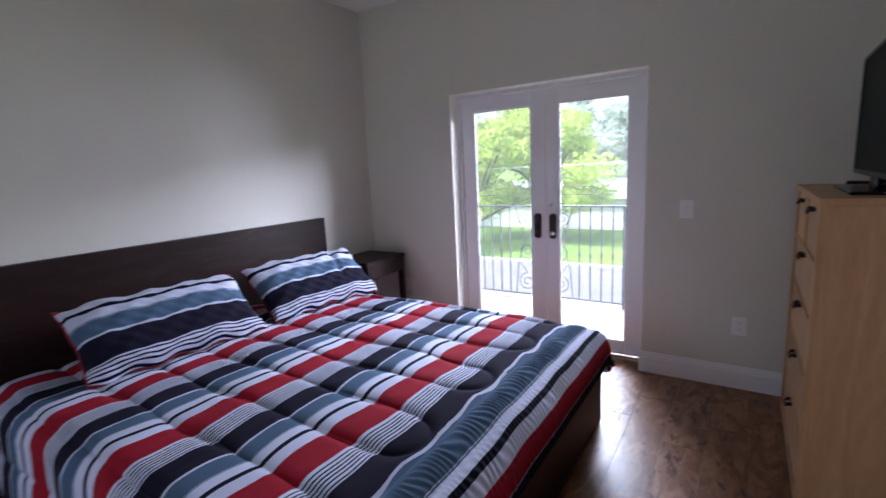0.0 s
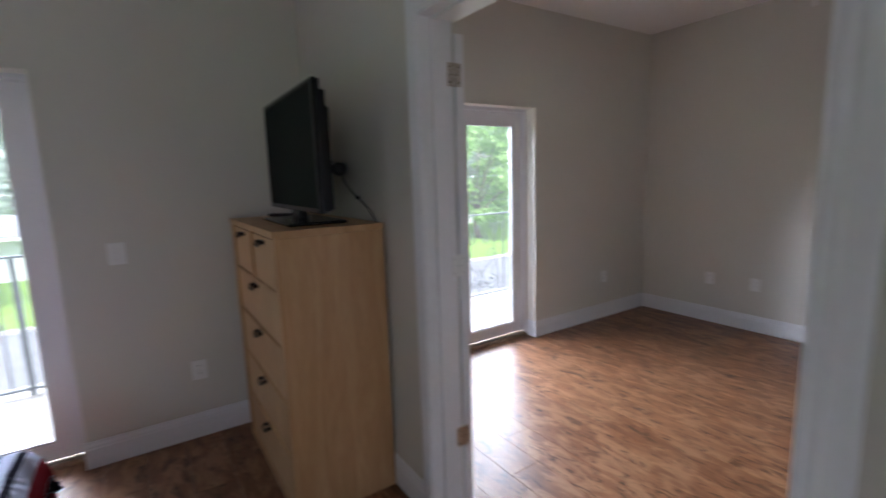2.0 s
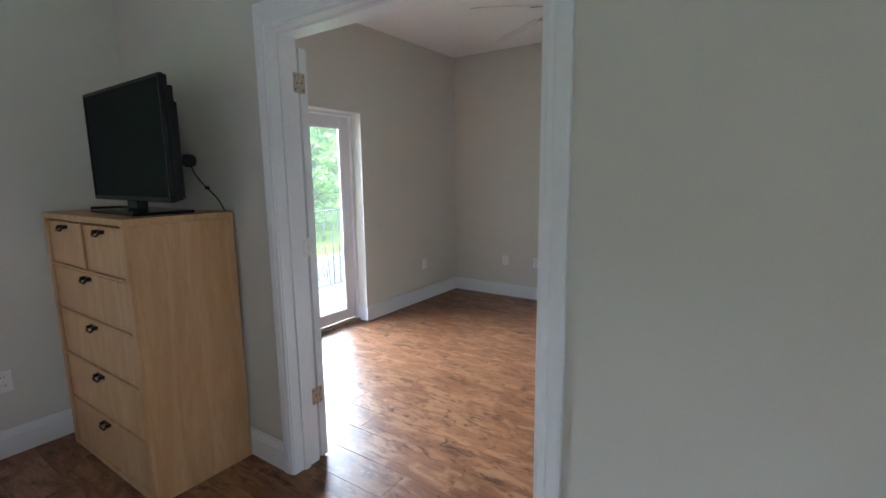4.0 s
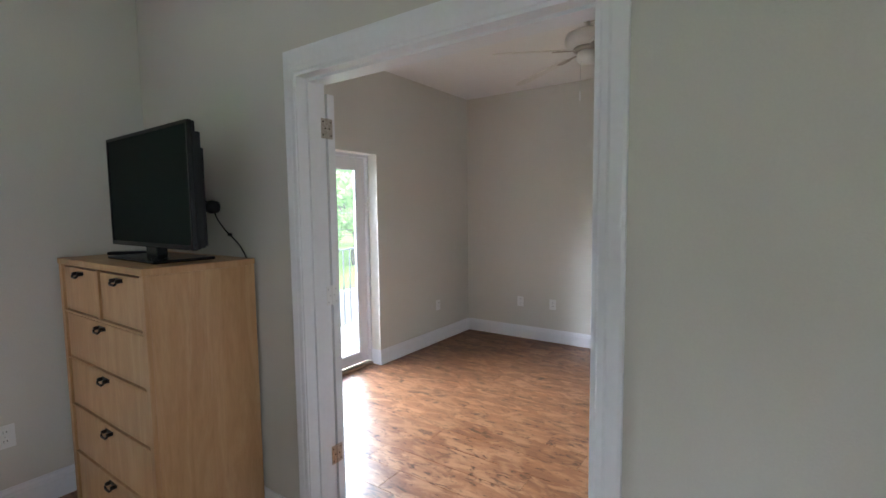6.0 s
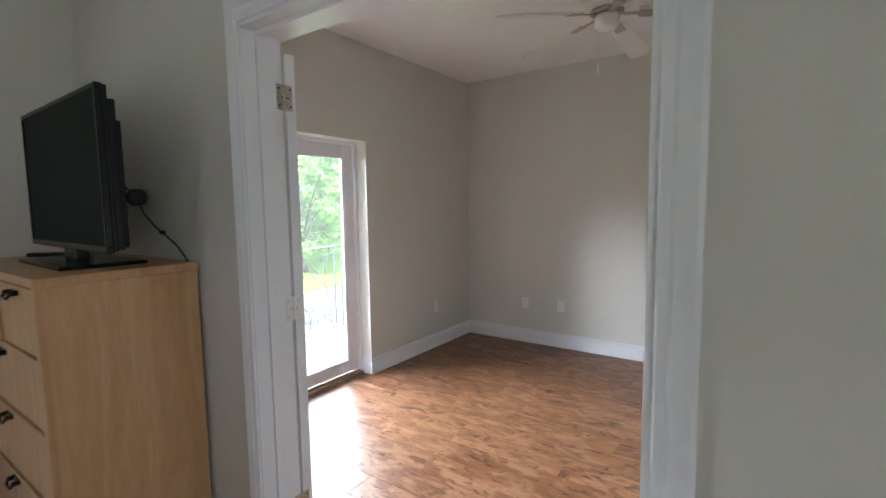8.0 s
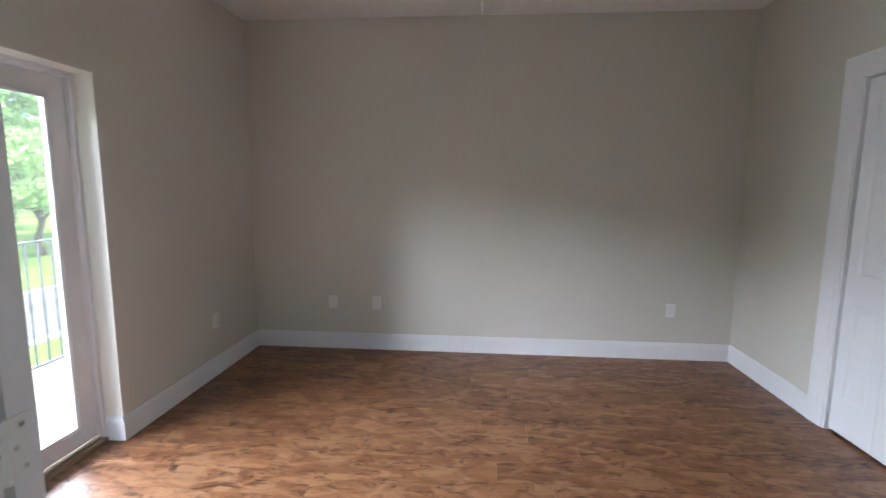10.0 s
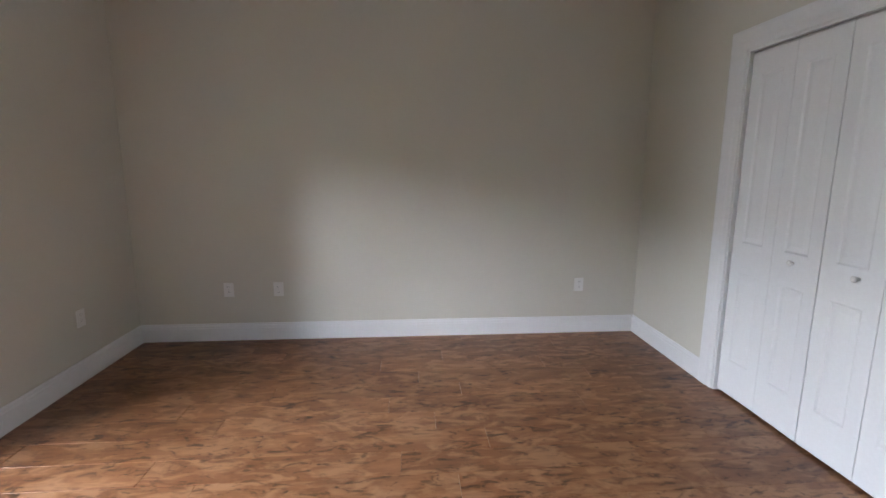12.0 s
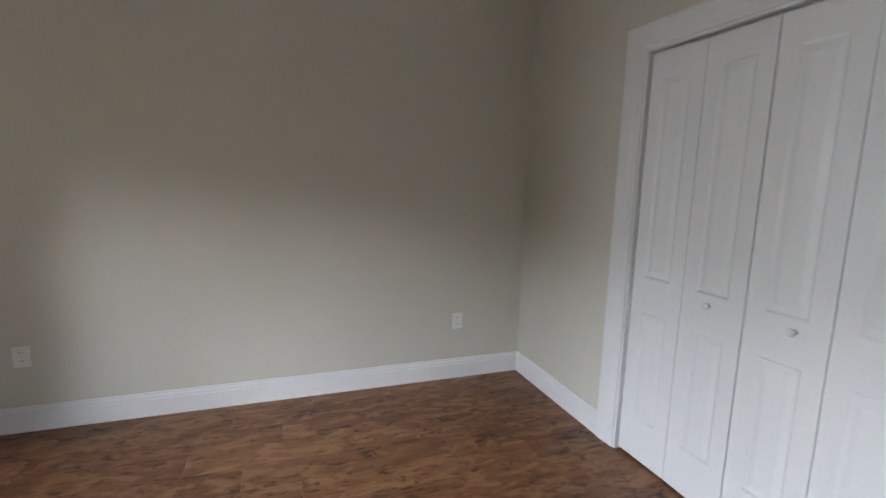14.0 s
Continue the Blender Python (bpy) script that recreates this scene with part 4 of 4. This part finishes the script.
# ---- ceiling fan ----
def ceiling_fan():
    f = thing("ceiling_fan", pose(2.662, 1.276, CEILING), "white five-blade ceiling fan with a short downrod, switched off", "ceiling fan")
    part("canopy", lathe([(0.066, 0.0), (0.066, -0.05), (0.06, -0.075), (0.05, -0.098), (0.02, -0.102)], 28), FANWHITE, f, smooth=True)
    part("canopy_ring", lathe([(0.052, -0.098), (0.055, -0.104), (0.052, -0.110)], 28), NICKEL, f, smooth=True)
    part("downrod", lathe([(0.0125, -0.10), (0.0125, -0.18)], 14), FANWHITE, f, smooth=True)
    part("collar", lathe([(0.022, -0.165), (0.030, -0.176), (0.030, -0.184)], 20), NICKEL, f, smooth=True)
    part("motor_housing", lathe([(0.03, -0.18), (0.10, -0.186), (0.138, -0.204), (0.148, -0.235), (0.146, -0.262), (0.128, -0.282), (0.07, -0.29)], 36), FANWHITE, f, smooth=True)
    part("flywheel", lathe([(0.07, -0.288), (0.092, -0.294), (0.092, -0.308), (0.06, -0.314)], 28), NICKEL, f, smooth=True)
    part("switch_housing", lathe([(0.058, -0.312), (0.07, -0.335), (0.068, -0.372), (0.045, -0.398), (0.008, -0.405)], 28), FANWHITE, f, smooth=True)
    for i in range(5):
        ang = radians(68.5 + 72 * i)
        turn = Matrix.Rotation(ang, 4, "Z")
        bm = bmesh.new()
        prof = [(0.17, 0.045), (0.24, 0.052), (0.45, 0.062), (0.60, 0.066), (0.65, 0.058), (0.672, 0.035), (0.678, 0.0)]
        outline = [(x, y) for x, y in prof] + [(x, -y) for x, y in prof[-2::-1]]
        top = [bm.verts.new((x, y, 0.003)) for x, y in outline]
        bot = [bm.verts.new((x, y, -0.003)) for x, y in outline]
        bm.faces.new(top)
        bm.faces.new(bot[::-1])
        for k in range(len(outline)):
            bm.faces.new((top[k], bot[k], bot[(k + 1) % len(outline)], top[(k + 1) % len(outline)]))
        bmesh.ops.transform(bm, matrix=turn @ Matrix.Translation((0, 0, -0.302)) @ Matrix.Rotation(radians(7.0), 4, "Y") @ Matrix.Rotation(radians(-13), 4, "X"), verts=bm.verts)
        bl = part("blade", bm, FANWHITE, f)
        ib = boxes((0.06, 0.20, -0.014, 0.014, -0.010, -0.004), (0.17, 0.25, -0.03, 0.03, -0.011, -0.0045), bevel=0.002)
        bmesh.ops.transform(ib, matrix=turn @ Matrix.Translation((0, 0, -0.302)) @ Matrix.Rotation(radians(7.0), 4, "Y") @ Matrix.Rotation(radians(-13), 4, "X"), verts=ib.verts)
        part("blade_iron", ib, NICKEL, bl)
    ch = part("pull_chain", tube([(-0.046, 0.025, -0.38), (-0.053, 0.028, -0.40), (-0.055, 0.029, -0.585)], 0.0014, 5), STEEL, f)
    part("chain_pull", lathe([(0.003, -0.58), (0.006, -0.59), (0.0065, -0.63), (0.004, -0.642)], 12, "Z", (-0.055, 0.029, 0)), PLATE, ch, smooth=True)


ceiling_fan()

# ---- outside ----
GZ = -3.0
structure("ground", boxes((-400, 400, YN2 + 0.0, 600, GZ - 0.5, GZ), (-400, 400, -300, YN2, GZ - 0.5, GZ)), GRASS, "bright green lawn around the house", "lawn")
structure("road", boxes((-120, 120, 13.9, 19.6, GZ, GZ + 0.03)), ASPHALT, "grey asphalt street", "road")
structure("kerb_far", boxes((-120, 120, 19.6, 19.85, GZ, GZ + 0.12), bevel=0.02), KERB, "pale concrete kerb", "kerb")
structure("kerb_near", boxes((-120, 120, 13.65, 13.9, GZ, GZ + 0.12), bevel=0.02), KERB, "pale concrete kerb", "kerb")
structure("driveway", boxes((-9.6, -5.4, 8.2, 13.65, GZ, GZ + 0.02)), KERB, "pale concrete driveway", "driveway")
structure("house_base", boxes((XW - 0.15, XE + 4.2, YS2 - 0.85, YN2, GZ, -0.03)), STUCCO, "stucco ground storey of the house", "wall")

BX0, BX1, BY1 = -3.55, 8.46, 4.95
balcony = structure("balcony", boxes((BX0, BX1, YN2, BY1, -0.22, -0.032)), GROUT, "balcony slab with pale tiles", "balcony")


def railing():
    """Iron railing: posts, two rails, bars with twisted collars, and a scroll panel in the middle of each bay."""
    y = 4.82
    z0, z1 = 0.03, 1.035
    px = [-2.65 + 1.705 * i for i in range(-1, 7)]
    px = [max(BX0 + 0.05, px[0])] + px[1:-1] + [min(BX1 - 0.05, px[-1])]
    r = thing("balcony_railing", pose(0, y, 0), "black wrought-iron balcony railing with scrollwork", "railing")
    part("top_rail", boxes((px[0], px[-1], -0.02, 0.02, z1 - 0.012, z1 + 0.004), bevel=0.004), IRON, r)
    part("bottom_rail", boxes((px[0], px[-1], -0.014, 0.014, z0 - 0.008, z0 + 0.008), bevel=0.003), IRON, r)
    for x in px:
        part("post", boxes((x - 0.019, x + 0.019, -0.019, 0.019, -0.028, z1 - 0.012), bevel=0.003), IRON, r)
    bar = boxes((-0.0065, 0.0065, -0.0065, 0.0065, z0, z1 - 0.012))
    box(bar, -0.012, 0.012, -0.012, 0.012, 0.50, 0.545, bevel=0.004)
    box(bar, -0.010, 0.010, -0.010, 0.010, 0.485, 0.50, bevel=0.003)
    proto = part("bar", bar, IRON, r)
    first = True
    for a, b in zip(px, px[1:]):
        mid = (a + b) / 2
        for k in range(1, 15):
            x = a + 1.705 * k / 15 if b - a > 1.6 else a + (b - a) * k / 15
            if abs(x - mid) < 0.33 and b - a > 1.6:
                continue
            if first:
                ob, first = proto, False
            else:
                ob = new("bar", proto.data)
                ob.parent = r
            ob.location = (x, 0, 0)
        if b - a < 1.6:
            continue
        sp = part("scroll_panel", tube([(mid, 0, z0), (mid, 0, 0.3)], 0.006, 6), IRON, r)

        def spiral(cx, cz, rad, turns, a0, sgn, tail):
            pts = [tail]
            for i in range(25):
                f = i / 24
                rr = rad * (1 - 0.82 * f)
                an = a0 + sgn * turns * 2 * math.pi * f
                pts.append((mid + cx + rr * math.cos(an), 0, cz + rr * math.sin(an)))
            part("scroll", tube(pts, 0.0055, 6), IRON, sp)

        for sd in (1, -1):
            spiral(sd * 0.19, 0.17, 0.105, 1.6, math.pi / 2, -sd, (mid + sd * 0.27, 0, 0.40))
            spiral(sd * 0.07, 0.16, 0.06, 1.5, math.pi / 2, sd, (mid + sd * 0.01, 0, 0.36))
            spiral(sd * 0.19, 0.53, 0.09, 1.5, -math.pi / 2, sd, (mid + sd * 0.03, 0, 0.30))
            spiral(sd * 0.22, 0.90, 0.075, 1.5, -math.pi / 2, sd, (mid + sd * 0.27, 0, 0.66))
            spiral(sd * 0.10, 0.72, 0.06, 1.4, math.pi / 2, -sd, (mid + sd * 0.01, 0, 0.90))
            part("side_bar", tube([(mid + sd * 0.325, 0, z0), (mid + sd * 0.30, 0, 0.35), (mid + sd * 0.22, 0, 0.66), (mid + sd * 0.28, 0, 0.85), (mid + sd * 0.325, 0, z1 - 0.012)], 0.006, 6), IRON, sp)


railing()
structure("wall_facade", boxes((XE + 0.15, XE + 4.2, YN, YN2, -0.03, CEILING)), STUCCO, "plain stucco wall of the next room", "wall")

for zz, rr in ((1.43, 0.0055), (0.86, 0.007), (0.98, 0.005)):
    wire = tube([(-40 + 4 * i, 9.0 + (0.6 if zz == 0.98 else 0), zz + 0.0055 * (-40 + 4 * i + 2) + 0.00025 * ((-40 + 4 * i) ** 2) * 0.5) for i in range(21)], rr, 6)
    tagged(part("power_line", wire, IRON if zz != 1.43 else STEEL), "thin overhead power line along the street", "power line", "power lines")
for xx in (-40.0, 40.0):
    pl = thing("utility_pole", pose(xx, 9.2, GZ), "wooden utility pole beside the street", "utility pole", "utility poles")
    part("shaft", lathe([(0.16, 0), (0.12, 9.0)], 14), BARK, pl)
    part("crossarm", boxes((-0.06, 0.06, -0.9, 0.9, 4.6, 4.72)), BARK, pl)


def far_house(x0, x1, y0, y1, h, ridge, label):
    hs = thing("house", pose((x0 + x1) / 2, (y0 + y1) / 2, GZ), label, "house", "houses across the street")
    w, d = (x1 - x0) / 2, (y1 - y0) / 2
    wl = part("wall", boxes((-w, w, -d, d, 0, h)), WHITEWALL, hs)
    bm = bmesh.new()
    e = 0.5
    lo = [bm.verts.new(p) for p in ((-w - e, -d - e, h), (w + e, -d - e, h), (w + e, d + e, h), (-w - e, d + e, h))]
    hi = [bm.verts.new(p) for p in ((-w + 1.6, 0, ridge), (w - 1.6, 0, ridge))]
    for q in ((lo[0], lo[1], hi[1], hi[0]), (lo[1], lo[2], hi[1]), (lo[2], lo[3], hi[0], hi[1]), (lo[3], lo[0], hi[0]), lo[::-1]):
        bm.faces.new(q)
    part("roof", bm, ROOFGREY, hs)
    part("fascia", boxes((-w - e, w + e, -d - e - 0.03, -d - e, h - 0.18, h + 0.02)), WHITEWALL, hs)
    n = int(w * 2 / 6.5)
    for i in range(n):
        cx = -w + (i + 0.5) * 2 * w / n
        wi = part("window", boxes((cx - 0.65, cx + 0.65, -d - 0.012, -d, 1.45, 1.8)), GLOSSBLACK, hs)
        part("frame", boxes((cx - 0.72, cx - 0.65, -d - 0.05, -d, 1.38, 1.87), (cx + 0.65, cx + 0.72, -d - 0.05, -d, 1.38, 1.87), (cx - 0.65, cx + 0.65, -d - 0.05, -d, 1.38, 1.45),
                            (cx - 0.65, cx + 0.65, -d - 0.05, -d, 1.8, 1.87), (cx - 0.03, cx + 0.03, -d - 0.04, -d - 0.013, 1.45, 1.8)), WHITEWALL, wi)
    return hs


far_house(-19.0, 1.5, 31.0, 38.0, 2.25, 3.15, "long low white house with a grey hipped roof")
far_house(14.0, 27.0, 36.0, 44.0, 2.6, 4.2, "low white house half hidden by trees")


def tree(x, y, height, spread, mat, seed, trunk_h, label, leaf=0.22, count=5200):
    """A tapered trunk, limbs, and a crown of many small leaves gathered on uneven clumps."""
    rng = np.random.default_rng(seed)
    t = thing("tree", pose(x, y, GZ), label, "tree", "trees along the street")
    pts = [(0.15 * math.sin(i * 0.9 + seed), 0.12 * math.cos(i * 1.3 + seed), trunk_h * 1.25 * i / 6) for i in range(7)]
    part("trunk", tube(pts, [0.26 - 0.027 * i for i in range(7)], 10), BARK, t, smooth=True)
    clumps = []
    nl = 9
    for i in range(nl):
        a = 2 * math.pi * i / nl + rng.uniform(-0.3, 0.3)
        rad = spread * rng.uniform(0.35, 0.8)
        h = trunk_h + (height - trunk_h) * rng.uniform(0.1, 0.8)
        tip = (rad * math.cos(a), rad * math.sin(a), h)
        part("limb", tube([(0, 0, trunk_h * rng.uniform(0.7, 1.1)), (tip[0] * 0.5, tip[1] * 0.5, trunk_h + (h - trunk_h) * 0.6), tip], [0.1, 0.06, 0.02], 6), BARK, t)
    for i in range(34):
        a, q = rng.uniform(0, 6.283), rng.uniform(0, 1) ** 0.5
        h = rng.uniform(0, 1)
        prof = math.sin(math.pi * (0.12 + 0.82 * h)) ** 0.7
        clumps.append((q * spread * prof * math.cos(a), q * spread * prof * math.sin(a), trunk_h * 0.75 + (height - trunk_h * 0.75) * h, spread * rng.uniform(0.14, 0.34)))
    cl = np.array(clumps)
    pick = cl[rng.integers(0, len(cl), count)]
    dirs = rng.normal(size=(count, 3))
    dirs /= np.linalg.norm(dirs, axis=1, keepdims=True)
    c = pick[:, :3] + dirs * pick[:, 3:4] * rng.uniform(0.45, 1.1, (count, 1)) * np.array([1, 1, 0.62])
    u = rng.normal(size=(count, 3))
    u /= np.linalg.norm(u, axis=1, keepdims=True)
    v = np.cross(u, dirs + 0.3 * rng.normal(size=(count, 3)))
    v /= np.linalg.norm(v, axis=1, keepdims=True)
    sz = leaf * rng.uniform(0.5, 1.2, (count, 1))
    quad = np.stack([c - u * sz, c - v * sz * 0.5, c + u * sz, c + v * sz * 0.5], 1).reshape(-1, 3)
    me = bpy.data.meshes.new("crown")
    me.from_pydata(quad.tolist(), [], np.arange(count * 4).reshape(-1, 4).tolist())
    me.materials.append(mat)
    ob = new("crown", me)
    ob.parent = t
    tagged(ob, kind="stuff")
    return t


tree(-13.0, 23.0, 9.5, 4.8, LEAF_YELLOW, 1, 1.1, "broad tree with yellow-green feathery leaves", 0.16, 16000)
tree(-9.5, 25.5, 7.0, 4.3, LEAF_YELLOW, 2, 3.0, "small yellow-green street tree", 0.16, 15000)
tree(-21, 29, 10.0, 5.0, LEAF_GREEN, 3, 3.0, "tall green shade tree", 0.26, 7000)
tree(-6.0, 44, 9.0, 6.0, LEAF_FAR, 4, 3.0, "distant tree behind the house, hazed to grey-green", 0.35, 6000)
tree(-15.0, 47, 10.5, 7.0, LEAF_FAR, 5, 3.0, "distant tree behind the house, hazed to grey-green", 0.35, 6000)
tree(4.0, 46, 10.0, 6.5, LEAF_FAR, 6, 3.0, "distant tree behind the house, hazed to grey-green", 0.35, 6000)
tree(8.5, 25.5, 8.5, 3.8, LEAF_GREEN, 7, 2.2, "leafy green tree on the lawn", 0.22, 8000)
tree(14.0, 27.5, 10.0, 4.6, LEAF_GREEN, 8, 2.4, "leafy green tree on the lawn", 0.22, 8000)
tree(20.5, 27.0, 9.5, 4.6, LEAF_GREEN, 9, 2.2, "leafy green tree on the lawn", 0.24, 8000)
tree(27.5, 29.0, 10.5, 5.0, LEAF_GREEN, 10, 2.6, "leafy green tree on the lawn", 0.26, 7000)
tree(35.0, 33.0, 11.0, 5.6, LEAF_GREEN, 11, 2.8, "tall green tree across the street", 0.3, 6000)
tree(13.0, 48.0, 12.0, 7.0, LEAF_FAR, 12, 3.0, "distant tree beyond the lawn, hazed to grey-green", 0.36, 6000)
tree(26.0, 50.0, 12.0, 7.5, LEAF_FAR, 13, 3.0, "distant tree beyond the lawn, hazed to grey-green", 0.36, 6000)
tree(40.0, 48.0, 12.0, 8.0, LEAF_FAR, 14, 3.0, "distant tree beyond the lawn, hazed to grey-green", 0.36, 6000)
tree(-30.0, 45.0, 12.0, 8.0, LEAF_FAR, 15, 3.0, "distant tree beyond the lawn, hazed to grey-green", 0.36, 6000)

# ---- pieces of the floor and the balcony ----
floor = structure("floor", boxes((XW, XE, YS1, YN2 - 0.1, -0.03, -0.010)), DARKGAP, "medium brown wood-look plank floor", "floor")
PW, PL = 0.192, 1.215
plank_cache = {}


def plank_mesh(w, l):
    key = (round(w, 3), round(l, 3))
    if key not in plank_cache:
        bm = boxes((0, w - 0.0012, 0, l - 0.0012, -0.009, 0.0))
        top = [e for e in bm.edges if all(v.co.z > -0.001 for v in e.verts)]
        bmesh.ops.bevel(bm, geom=top, offset=0.0010, segments=1, affect="EDGES")
        me = bpy.data.meshes.new("plank")
        bm.to_mesh(me)
        bm.free()
        me.materials.append(FLOORWOOD)
        plank_cache[key] = me
    return plank_cache[key]


rowx, row = XW, 0
rnd_p = random.Random(5)
while rowx < XE - 0.01:
    w = min(PW, XE - rowx)
    ya = YS1 if rowx < XP1 else YS2 - 0.12
    y = ya
    l = PL * (0.35 + 0.61 * ((row * 0.37) % 1.0))
    while y < YN + DR - 0.02:
        ll = min(l, YN + DR - y)
        ob = new("plank", plank_mesh(w, ll))
        ob.parent = floor
        ob.location = (rowx, y, 0)
        y += l
        l = PL
    rowx += PW
    row += 1

ts = 0.33
tb = boxes((0, ts - 0.006, 0, ts - 0.006, -0.03, -0.02), bevel=0.0015)
tile_me = bpy.data.meshes.new("tile")
tb.to_mesh(tile_me)
tb.free()
tile_me.materials.append(TILE)
nx = int((BX1 - BX0) / ts)
ny = int((BY1 - YN2) / ts)
for i in range(nx):
    for j in range(ny):
        ob = new("tile", tile_me)
        ob.parent = balcony
        ob.location = (BX0 + 0.01 + i * ts, YN2 + 0.06 + j * ts, 0)
